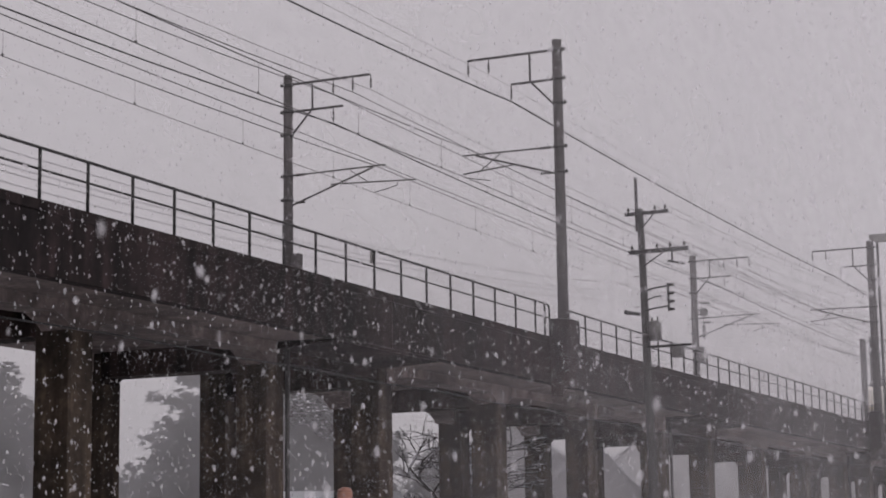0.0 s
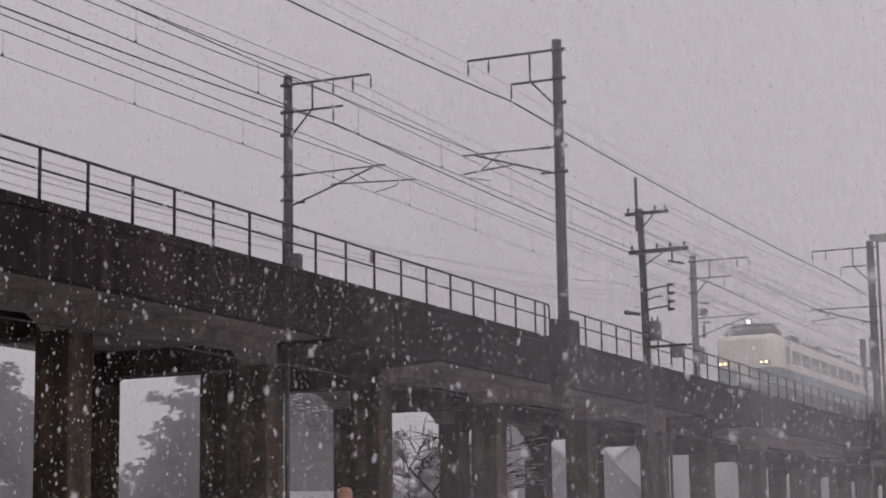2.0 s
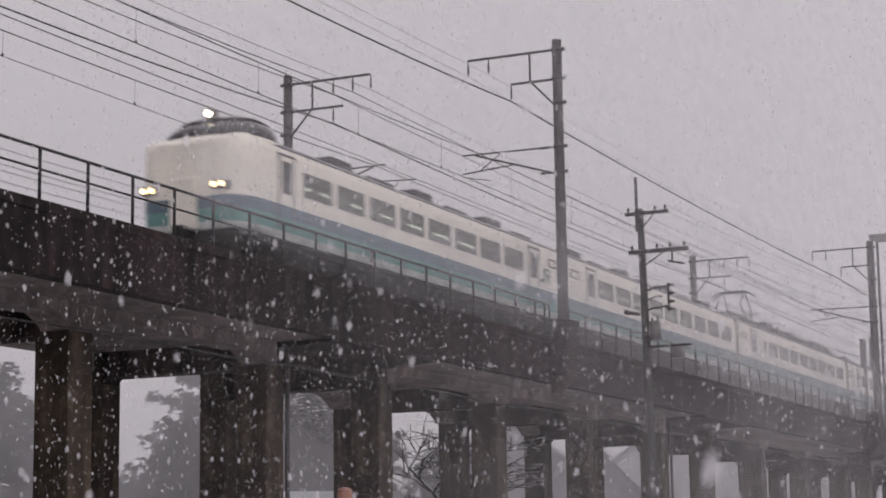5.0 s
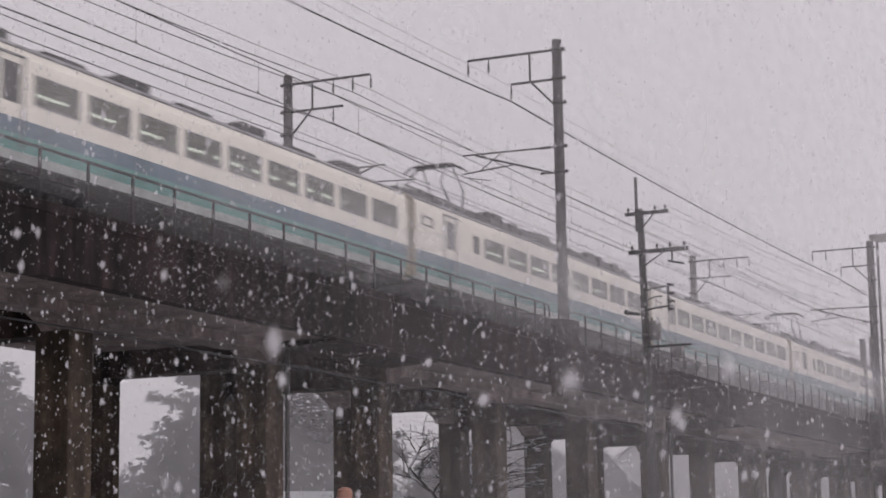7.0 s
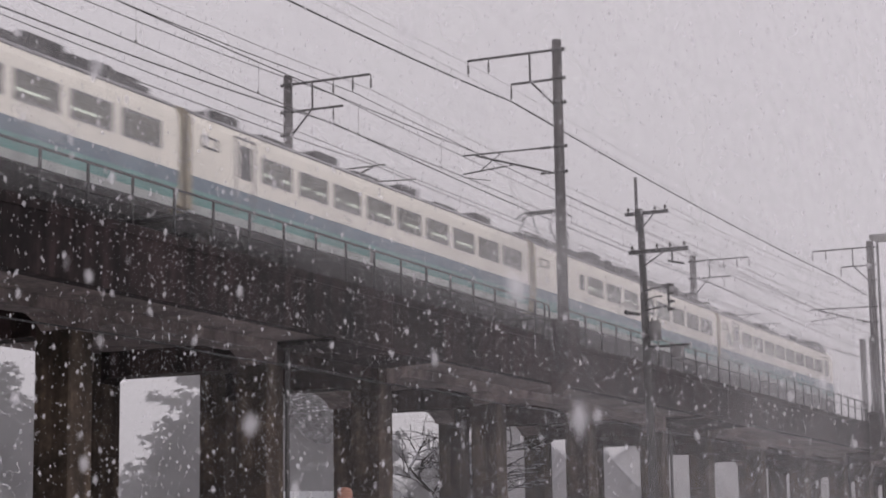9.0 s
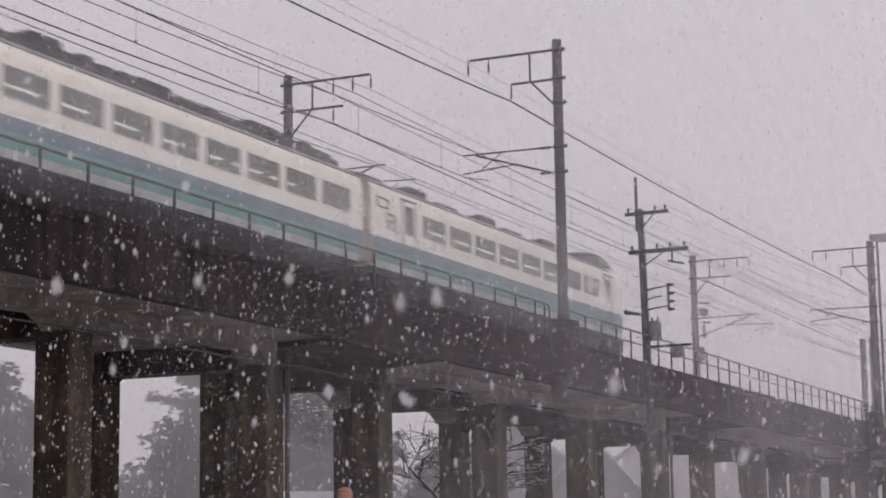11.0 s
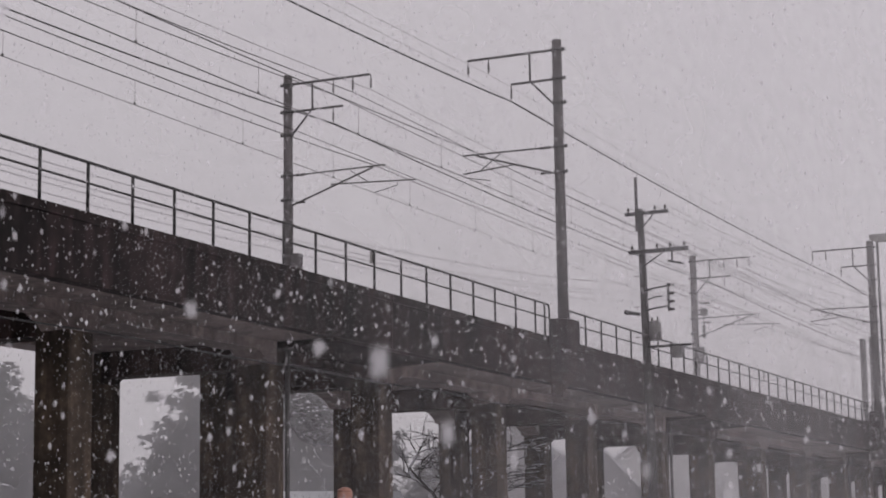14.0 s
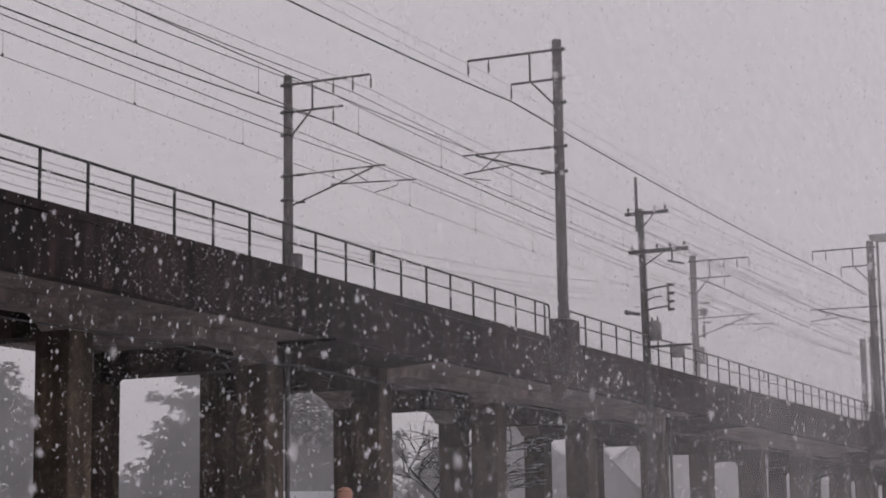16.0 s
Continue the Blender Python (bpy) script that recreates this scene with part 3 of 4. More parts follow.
def window_mesh(w, z0=2.14, z1=2.76):
    bm = bmesh.new()
    box(bm, 0.012, w - 0.012, -0.012, 0.012, z0 + 0.012, z1 - 0.012)
    pane = mesh_of("pane", bm, M_GLASS)
    bm = bmesh.new()
    t = 0.035
    for a, b, c, d in ((0, w, z0, z0 + t), (0, w, z1 - t, z1), (0, t, z0 + t, z1 - t), (w - t, w, z0 + t, z1 - t)):
        box(bm, a, b, -0.02, 0.022, c, d)
    frame_m = mesh_of("window_frame", bm, M_ROOF)
    return pane, frame_m


WIN = window_mesh(1.5)


def roof_unit(car, x, l, w, h, z=3.50, m=None, name="roof_vent"):
    bm = bmesh.new()
    box(bm, x, x + l, -w / 2, w / 2, z - 0.12, z + h, 0.06)
    return part(name, bm, m or M_ROOFBOX, car)


def bogie(car, x):
    bm = bmesh.new()
    for s in (-1, 1):
        box(bm, x - 1.5, x + 1.5, s * 1.02 - 0.06, s * 1.02 + 0.06, 0.42, 0.68, 0.03)
        for d in (-1.05, 1.05):
            box(bm, x + d - 0.2, x + d + 0.2, s * 1.08 - 0.1, s * 1.08 + 0.1, 0.3, 0.6, 0.03)
    box(bm, x - 0.3, x + 0.3, -1.1, 1.1, 0.45, 0.9, 0.03)
    b = part("bogie", bm, M_UNDER, car)
    for d in (-1.05, 1.05):
        bm = bmesh.new()
        for s in (-1, 1):
            tube(bm, (x + d, s * 0.50, 0.43), (x + d, s * 0.63, 0.43), 0.43, seg=24)
        tube(bm, (x + d, -0.6, 0.43), (x + d, 0.6, 0.43), 0.08, seg=10)
        part("wheelset", bm, M_WHEEL, b)


def pantograph(car, x):
    bm = bmesh.new()
    for s in (-0.8, 0.8):
        box(bm, x - 1.0, x + 1.0, s - 0.04, s + 0.04, 3.66, 3.74, 0.01)
        for d in (-0.8, 0.8):
            tube(bm, (x + d, s, 3.5), (x + d, s, 3.68), 0.06, seg=8)
    for d in (-0.9, 0.9):
        box(bm, x + d - 0.04, x + d + 0.04, -0.8, 0.8, 3.66, 3.74, 0.01)
    p = part("pantograph", bm, M_ROOFBOX, car, "raised dark steel diamond pantograph")
    for s in (-1, 1):
        bm = bmesh.new()
        for e in (-1, 1):
            tube(bm, (x + e * 0.42, s * 0.7, 3.72), (x + e * 0.85, s * 0.55, 4.4), 0.032, seg=6)
            tube(bm, (x + e * 0.85, s * 0.55, 4.4), (x + e * 0.2, s * 0.5, 5.0), 0.022, seg=6)
        part("arm", bm, M_ROOFBOX, p)
    bm = bmesh.new()
    for e in (-0.22, 0.22):
        path_tube(bm, [(x + e, -0.95, 4.86), (x + e, -0.7, 5.03), (x + e, -0.5, 5.07), (x + e, 0.5, 5.07), (x + e, 0.7, 5.03), (x + e, 0.95, 4.86)], 0.032, 7)
    box(bm, x - 0.2, x + 0.2, -0.62, 0.62, 5.04, 5.085, 0.01)
    tube(bm, (x - 0.24, -0.5, 5.03), (x + 0.24, -0.5, 5.03), 0.025, seg=6)
    tube(bm, (x - 0.24, 0.5, 5.03), (x + 0.24, 0.5, 5.03), 0.025, seg=6)
    part("collector_head", bm, M_ROOFBOX, p)


def loft(bm, sections, mi=0, smooth=True, caps=True):
    rings = [[bm.verts.new(p) for p in s] for s in sections]
    n = len(rings[0])
    for a, b in zip(rings, rings[1:]):
        for k in range(n):
            f = bm.faces.new((a[k], a[(k + 1) % n], b[(k + 1) % n], b[k]))
            f.smooth, f.material_index = smooth, mi(k) if callable(mi) else mi
    if caps:
        bm.faces.new(rings[0][::-1]).material_index = 0
        bm.faces.new(rings[-1]).material_index = 0
    bmesh.ops.recalc_face_normals(bm, faces=bm.faces)


def cab_nose(car, lit, out=0.55):
    """Rounded full-height nose with the raised driver's dome, reaching out ahead of the body."""
    prof = [(-y, z) for y, z in SIDE] + [(-y, z) for y, z in TOP] + [(y, z) for y, z in TOP[-2::-1]] + [(y, z) for y, z in SIDE[::-1]]
    mats = BANDS + [0] * 10 + BANDS[::-1] + [3]
    secs = []
    for x, wy, top in ((0.02, 0.58, 0.93), (0.08, 0.72, 0.955), (0.20, 0.84, 0.975), (0.42, 0.925, 0.988), (0.80, 0.98, 0.997), (1.2, 1.0, 1.0), (1.2 + out, 1.0, 1.0)):
        secs.append([(x - out + (0.10 * (1 - min(1, abs(z - 1.9) / 1.0)) * -1 if x < 0.2 else 0) + 0.1, y * wy, 0.95 + (min(z, 3.22 + 0.25 * (x / 1.2)) - 0.95) * top) for y, z in prof])
    bm = bmesh.new()
    loft(bm, secs, lambda k: mats[k], caps=False)
    n = len(prof)
    front = [v for v in bm.verts][:n]
    for k in range(n // 2):
        f = bm.faces.new((front[k], front[k + 1], front[n - 2 - k], front[n - 1 - k])) if n - 2 - k > k + 1 else bm.faces.new((front[k], front[k + 1], front[n - 1 - k]))
        f.material_index = mats[k]
    bmesh.ops.recalc_face_normals(bm, faces=bm.faces)
    part("nose", bm, BODY_MATS, car)
    # dome: windscreen band and cap
    def ring(x0, x1, hw, z, n=20):
        pts = []
        for k in range(n):
            a = 2 * math.pi * k / n
            c, s = math.cos(a), math.sin(a)
            px = math.copysign(abs(c) ** 0.75, c)
            py = math.copysign(abs(s) ** 0.75, s)
            pts.append(((x0 + x1) / 2 - out - (x1 - x0) / 2 * px, hw * py, z))
        return pts
    bm = bmesh.new()
    loft(bm, [ring(0.42, 2.9, 1.42, 3.10), ring(0.50, 2.9, 1.40, 3.30)])
    part("dome_base", bm, M_CREAM, car)
    bm = bmesh.new()
    loft(bm, [ring(0.52, 2.88, 1.385, 3.30), ring(0.82, 2.8, 1.25, 3.60), ring(1.08, 2.7, 1.06, 3.80)])
    shield = part("windscreen", bm, M_SHIELD, car, "dark wraparound windscreen")
    for y in (-0.75, -0.26, 0.26, 0.75):
        bm = bmesh.new()
        tube(bm, (0.56 - out + 0.22 * abs(y), y * 1.2, 3.31), (1.13 - out + 0.25 * abs(y), y * 0.92, 3.81), 0.028, seg=6)
        part("pillar", bm, M_ROOFBOX, shield)
    bm = bmesh.new()
    loft(bm, [ring(1.05, 2.72, 1.08, 3.80), ring(1.2, 2.65, 0.95, 3.88), ring(1.5, 2.5, 0.6, 3.93)])
    part("dome_roof", bm, M_DOME, car)
    bm = bmesh.new()
    box(bm, 1.12 - out, 1.42 - out, -0.13, 0.13, 3.85, 4.11, 0.05)
    hl = part("roof_headlight", bm, M_ROOF, car)
    bm = bmesh.new()
    tube(bm, (1.095 - out, 0, 3.99), (1.13 - out, 0, 3.99), 0.075, seg=14)
    part("lens", bm, M_TOPLAMP if lit else M_GLASS, hl)
    for y in (-0.97, 0.97):
        bm = bmesh.new()
        box(bm, -0.03 - out, 0.36 - out, y - 0.22, y + 0.22, 1.87, 2.07, 0.05)
        lamp = part("headlight", bm, M_ROOF, car)
        for d in (-0.11, 0.11):
            bm = bmesh.new()
            tube(bm, (-0.05 - out, y + d, 1.97), (-0.02 - out, y + d, 1.97), 0.062, seg=14)
            part("lens", bm, M_LAMP if lit else M_GLASS, lamp)
    bm = bmesh.new()
    box(bm, -0.03 - out, 0.22 - out, -0.36, 0.36, 0.96, 2.2, 0.04)
    part("coupler_cover", bm, M_CREAM, car)
    bm = bmesh.new()
    box(bm, -0.25 - out, 0.4, -0.14, 0.14, 0.75, 1.05, 0.04)
    part("coupler", bm, M_UNDER, car)
    bm = bmesh.new()
    prism(bm, [(-1.3, 0.95), (1.3, 0.95), (1.2, 0.25), (-1.2, 0.25)], "x", 0.2 - out, 0.5 - out)
    part("snow_plough", bm, M_UNDER, car)


def build_car(kind):
    """One carriage, its front end at x = 0, rails at z = 0."""
    label = {"cab": "cream express driving car with blue and green bands", "plain": "cream express carriage with blue and green bands",
             "power": "cream express carriage with raised pantograph and dark roof gear"}[kind]
    car = thing("train_car", label, "train car", "cars of the express train")
    L = 20.15
    if kind == "cab":
        wins = [(2.64 + 1.826 * k, 4.14 + 1.826 * k) for k in range(8)]
        extra = [(1.56, 2.0, "d"), (17.55, 18.1, "d")]
        vent = (19.1, 19.8)
    elif kind == "plain":
        wins = [(3.28 + 1.842 * k, 4.78 + 1.842 * k) for k in range(9)]
        extra = [(2.24, 2.79, "d")]
        vent = (0.6, 1.3)
    else:
        wins = [(4.98 + 1.85 * k, 6.48 + 1.85 * k) for k in range(8)]
        extra = [(2.24, 2.79, "d"), (4.15, 4.57, "n")]
        vent = (0.6, 1.3)
    body = part("body", car_body(L, wins, 1.3 if kind == "cab" else 0.2), BODY_MATS, car)
    for a, b in wins:
        for s in (-1, 1):
            w = part("window", WIN[1], None, car, at=pose(a, s * HALF, 0))
            part("pane", WIN[0], None, w)
    for a, b, k in extra:
        for s in (-1, 1):
            bm = bmesh.new()
            if k == "d":
                box(bm, a - 0.1, b + 0.1, s * (HALF + 0.004) - 0.012, s * (HALF + 0.004) + 0.012, 1.79, 2.98, 0.01)
                d = part("door", bm, M_CREAM, car)
                for e in (a - 0.16, b + 0.12):
                    bm = bmesh.new()
                    box(bm, e, e + 0.04, s * HALF - 0.03, s * HALF + 0.03, 1.2, 3.02, 0.01)
                    part("door_post", bm, M_ROOF, d)
                bm = bmesh.new()
                box(bm, a - 0.2, b + 0.2, s * (HALF + 0.02) - 0.03, s * (HALF + 0.02) + 0.03, 3.0, 3.04, 0.01)
                part("rain_strip", bm, M_ROOF, d)
            else:
                box(bm, a - 0.06, b + 0.06, s * (HALF + 0.003) - 0.008, s * (HALF + 0.003) + 0.008, 2.12, 2.8, 0.006)
                d = part("window_surround", bm, M_CREAM, car)
            bm = bmesh.new()
            z0, z1 = (2.06, 2.86) if k == "d" else (2.2, 2.72)
            box(bm, a, b, s * (HALF + 0.016) - 0.008, s * (HALF + 0.016) + 0.008, z0, z1, 0.007)
            part("pane", bm, M_SHIELD, d)
    for s in (-1, 1):
        bm = bmesh.new()
        y = s * (HALF + 0.008)
        u = 2.58 if kind == "cab" else 2.5
        for a, b, c, d in ((vent[0], vent[1], u, u + 0.04), (vent[0], vent[1], u + 0.24, u + 0.28), (vent[0], vent[0] + 0.05, u + 0.04, u + 0.24), (vent[1] - 0.05, vent[1], u + 0.04, u + 0.24)):
            box(bm, a, b, y - 0.015, y + 0.015, c, d)
        part("destination_frame", bm, M_ROOFBOX, car)
        if kind == "cab":
            bm = bmesh.new()
            for a, b, c, d in ((18.36, 18.70, 2.02, 2.10), (18.62, 18.70, 2.10, 2.50), (18.80, 18.88, 2.02, 2.50), (18.88, 19.20, 2.42, 2.50), (18.88, 19.20, 2.24, 2.31), (19.12, 19.20, 2.31, 2.42), (19.08, 19.18, 2.02, 2.24)):
                box(bm, a, b, y - 0.006, y + 0.006, c, d)
            part("side_mark", bm, M_MARK, car, "plain dark green marking bars")
    # inside: floor, ceiling lamps, seats
    bm = bmesh.new()
    box(bm, 1.5 if kind == "cab" else 0.4, L - 0.2, -1.35, 1.35, 1.2, 1.24)
    part("floor", bm, M_INSIDE, car)
    bm = bmesh.new()
    box(bm, 1.9 if kind == "cab" else 0.6, L - 0.3, -1.3, 1.3, 3.05, 3.08)
    part("inner_ceiling", bm, M_INSIDE, car)
    bm = bmesh.new()
    for a, b in wins:
        box(bm, a + 0.15, b - 0.15, -0.12, 0.12, 2.98, 3.04)
    part("ceiling_light", bm, M_TUBE, car, "white fluorescent ceiling lights")
    bm = bmesh.new()
    for a, b in wins:
        for s in (-0.8, 0.8):
            box(bm, a + 0.55, a + 0.75, s - 0.5, s + 0.5, 1.24, 2.28, 0.05)
    part("seat_row", bm, M_SEAT, car)
    bm = bmesh.new()
    for s in (-1.3, 1.3):
        box(bm, wins[0][0], wins[-1][1], min(s, s * 0.72), max(s, s * 0.72), 2.62, 2.66)
    part("luggage_rack", bm, M_INSIDE, car)
    # roof
    if kind == "power":
        pantograph(car, 4.75)
        for x, l, w, h in ((0.5, 1.4, 1.5, 0.2), (6.4, 1.1, 2.1, 0.36), (7.9, 2.3, 2.0, 0.22), (10.4, 1.3, 2.0, 0.3), (11.9, 3.0, 1.9, 0.2), (15.2, 1.2, 2.0, 0.32), (16.7, 2.6, 2.0, 0.22)):
            roof_unit(car, x, l, w, h, name="roof_gear")
        bm = bmesh.new()
        for y in (-1.0, 1.0):
            box(bm, 0.5, 19.6, y - 0.06, y + 0.06, 3.40, 3.58, 0.02)
        part("roof_duct", bm, M_ROOFBOX, car)
        rng = random.Random(7)
        for k in range(26):
            x = 0.7 + 0.73 * k
            if abs(x - 4.75) < 1.3:
                continue
            y = rng.choice((-0.95, -0.7, 0.7, 0.95))
            l, w, h = rng.uniform(0.25, 0.6), rng.uniform(0.25, 0.5), rng.uniform(0.12, 0.34)
            bm = bmesh.new()
            box(bm, x, x + l, y - w / 2, y + w / 2, 3.36, 3.46 + h, 0.03)
            part("roof_fitting", bm, M_ROOFBOX, car)
        bm = bmesh.new()
        for k in range(9):
            tube(bm, (1.2 + 0.35 * k, -0.75, 3.5), (1.2 + 0.35 * k, -0.75, 3.78), 0.04, seg=7)
        path_tube(bm, [(1.0, -0.75, 3.79), (4.2, -0.75, 3.79)], 0.02, 6)
        part("roof_insulator_row", bm, M_CERAMIC, car)
    else:
        first = 5.2 if kind == "cab" else 2.0
        k = 0
        x = first
        while x < 19:
            roof_unit(car, x, 1.5 if k % 2 else 1.2, 1.5 if k % 2 else 1.8, 0.17 if k % 2 else 0.23, name="cooling_unit")
            x += 2.55
            k += 1
        roof_unit(car, 18.6 if kind == "cab" else 0.7, 0.6, 0.7, 0.22, m=M_ROOF)
        bm = bmesh.new()
        box(bm, first, 19.4, -0.1, 0.1, 3.5, 3.6, 0.02)
        part("roof_duct", bm, M_ROOF, car)
    bm = bmesh.new()
    for s in (-1, 1):
        path_tube(bm, [(0.3 if kind != "cab" else 1.4, s * 1.40, 3.22), (L - 0.05, s * 1.40, 3.22)], 0.03, 5)
    part("gutter", bm, M_ROOF, car)
    # gangway to the next car
    bm = bmesh.new()
    for k in range(4):
        box(bm, L + 0.01 + 0.11 * k, L + 0.10 + 0.11 * k, -0.98 - 0.1 * (k % 2), 0.98 + 0.1 * (k % 2), 1.15, 3.12 + 0.06 * (k % 2), 0.02)
    part("gangway", bm, M_GANG, car, "brown folded gangway bellows")
    for s in (-1, 1):
        bm = bmesh.new()
        box(bm, L - 0.03, L + 0.17, s * 1.42 - 0.05, s * 1.42 + 0.05, 1.0, 3.1, 0.02)
        part("end_fairing", bm, M_GANG, car)
        if kind != "cab":
            bm = bmesh.new()
            box(bm, 0.03, 0.23, s * 1.42 - 0.05, s * 1.42 + 0.05, 1.0, 3.1, 0.02)
            part("end_fairing", bm, M_GANG, car)
    # underfloor
    for x in (3.3, 17.0):
        bogie(car, x)
    for x, l in ((5.2, 2.6), (7.84, 2.3), (10.2, 2.9), (13.14, 2.0)):
        bm = bmesh.new()
        box(bm, x, x + l, -1.3, 1.3, 0.32, 0.97, 0.04)
        part("underfloor_box", bm, M_UNDER, car)
    for x in (1.6, 15.3):
        bm = bmesh.new()
        box(bm, x, x + 3.4, -0.44, 0.44, 0.25, 0.79, 0.03)
        part("motor", bm, M_UNDER, car)
        for s in (-1, 1):
            bm = bmesh.new()
            box(bm, x, x + 3.4, s * 1.22 - 0.02, s * 1.22 + 0.02, 0.55, 0.79, 0.01)
            part("side_skirt", bm, M_UNDER, car)
    bm = bmesh.new()
    box(bm, 0.6 if kind == "cab" else 0.3, L - 0.1, -1.32, 1.32, 0.80, 0.948)
    part("underframe", bm, M_UNDER, car)
    if kind == "cab":
        cab_nose(car, True)
    return car


CARS = []
lead = build_car("cab")
plain = build_car("plain")
power = build_car("power")
CARS = [(lead, 0.0, 0), (plain, 20.5, 0), (power, 41.0, 0), (copy_thing(plain, pose(0, 0, 0)), 61.5, 0), (copy_thing(power, pose(0, 0, 0)), 82.0, 0)]
tail = copy_thing(lead, pose(0, 0, 0))
for o in list(tail.children_recursive):
    if o.name.startswith("lens"):
        o.data = o.data.copy()
        o.data.materials[0] = M_SHIELD
    if o.name.startswith("gangway"):
        bpy.data.objects.remove(o)
tagged(tail, "cream express driving car at the tail, lamps dark")
CARS.append((tail, 102.5 + 20.3, 180))


# ---- utility pole in front of the viaduct ----
def build_utility_pole(x=53.5, y=17.95):
    up = thing("utility_pole", "dark concrete utility pole with crossarms, rack and transformer", "utility pole", at=pose(x, y, 0, -0.25, 0, 0))
    bm = bmesh.new()
    tube(bm, (0, -0.15, -0.3), (0, 0, 11.85), 0.17, 0.095, 16)
    part("pole", bm, M_DARKPOLE, up)
    bm = bmesh.new()
    tube(bm, (0, 0.11, 11.2), (0, 0.11, 12.82), 0.05, seg=8)
    tube(bm, (0, 0.11, 11.3), (0, 0.0, 11.3), 0.03, seg=6)
    part("top_pipe", bm, M_POLE, up)
    for z, a, b, t in ((11.70, -0.92, 0.42, 0.05), (10.55, -1.48, 0.34, 0.06)):
        bm = bmesh.new()
        box(bm, -0.2, -0.1, a, b, z - t, z + t, 0.01)
        arm = part("crossarm", bm, M_ARM, up)
        bm = bmesh.new()
        tube(bm, (-0.15, a * 0.55, z), (-0.08, -0.08, z - 0.42), 0.022, seg=6)
        part("strut", bm, M_STEEL, arm)
        for k, yy in enumerate((a + 0.1, a * 0.55, b - 0.1) if z > 11 else (a + 0.12, a + 0.55, a + 0.95, b - 0.1)):
            bm = bmesh.new()
            tube(bm, (-0.15, yy, z + t), (-0.15, yy, z + t + 0.09), 0.018, seg=6)
            tube(bm, (-0.15, yy, z + t + 0.05), (-0.15, yy, z + t + 0.10), 0.052, 0.04, 10)
            tube(bm, (-0.15, yy, z + t + 0.10), (-0.15, yy, z + t + 0.15), 0.034, 0.024, 10)
            part("pin_insulator", bm, M_CERAMIC, arm)
    bm = bmesh.new()
    tube(bm, (-0.15, -0.98, 10.5), (-0.15, -0.98, 10.22), 0.03, seg=6)
    tube(bm, (-0.15, -0.85, 10.22), (-0.15, -1.35, 10.1), 0.035, seg=6)
    part("switch", bm, M_ARM, up)
    bm = bmesh.new()
    for z in (9.45, 8.86):
        path_tube(bm, [(-0.1, -0.08, z - 0.05), (-0.1, -0.35, z), (-0.1, -0.8, z + 0.04)], 0.028, 6)
    box(bm, -0.13, -0.07, -0.84, -0.78, 8.75, 9.58, 0.008)
    rack = part("rack", bm, M_ARM, up, "steel side rack")
    for z in (8.8, 9.03, 9.27, 9.52):
        bm = bmesh.new()
        tube(bm, (-0.1, -0.84, z), (-0.1, -0.98, z), 0.05, 0.04, 10)
        part("spool", bm, M_CERAMIC, rack)
    bm = bmesh.new()
    path_tube(bm, [(-0.1, -0.1, 8.95), (-0.1, -0.16, 9.12), (-0.1, -0.4, 9.2), (-0.1, -0.62, 9.2)], 0.022, 6)
    part("loop_cable", bm, M_CABLE, up)
    bm = bmesh.new()
    tube(bm, (-0.05, 0.1, 8.72), (-0.05, 0.5, 8.80), 0.05, seg=8)
    tube(bm, (-0.05, 0.42, 8.78), (-0.05, 0.56, 8.82), 0.07, seg=8)
    part("step_arm", bm, M_ARM, up)
    bm = bmesh.new()
    tube(bm, (-0.1, -0.36, 7.92), (-0.1, -0.36, 8.42), 0.185, seg=18)
    tube(bm, (-0.1, -0.36, 8.42), (-0.1, -0.36, 8.49), 0.185, 0.11, 18)
    box(bm, -0.16, -0.04, -0.2, -0.02, 8.05, 8.12, 0.01)
    tr = part("transformer", bm, M_DRUM, up, "grey drum transformer")
    for yy in (-0.45, -0.28):
        bm = bmesh.new()
        tube(bm, (-0.1, yy, 8.46), (-0.1, yy, 8.60), 0.03, 0.022, 8)
        part("bushing", bm, M_CERAMIC, tr)
    bm = bmesh.new()
    box(bm, -0.14, -0.06, -1.45, -0.1, 7.70, 7.77, 0.008)
    part("lower_arm", bm, M_ARM, up)
    bm = bmesh.new()
    box(bm, -0.2, 0.05, -1.17, -0.86, 7.38, 7.69, 0.03)
    part("junction_box", bm, M_DRUM, up)
    for z in [2.2 + 0.45 * k for k in range(18)]:
        bm = bmesh.new()
        s = 1 if int(z / 0.45) % 2 else -1
        tube(bm, (0, s * 0.1, z), (0, s * 0.27, z), 0.011, seg=5)
        part("step_bolt", bm, M_STEEL, up)
    # lines to the next poles out of view, along the street
    for z, yy, r in ((11.87, -0.82, 0.007), (11.87, -0.5, 0.006), (11.87, 0.32, 0.006), (10.72, -1.36, 0.007), (10.72, -0.93, 0.007), (10.72, -0.53, 0.007), (9.3, -0.95, 0.009)):
        bm = bmesh.new()
        pts = [(x - 0.15 + 40 * u, y + yy - 4.5 * u, z - 2.4 * u * (1 - u)) for u in [k / 10 for k in range(11)]]
        path_tube(bm, pts, r, 5)
        tagged(part("street_wire", bm, M_THIN), "thin street power wire from the utility pole", "wire", "street wires")


M_DARKPOLE = mat("dark wet concrete pole", (0.045, 0.040, 0.040), 0.7, vary=0.4, scale=1.5, fine=15, grime=0.4)
M_DRUM = mat("weathered grey drum paint", (0.17, 0.16, 0.16), 0.6, 0.2, vary=0.3, scale=4)
M_ARM = mat("dark steel crossarm", (0.035, 0.033, 0.034), 0.6, 0.3, vary=0.3, scale=5)
build_utility_pole()


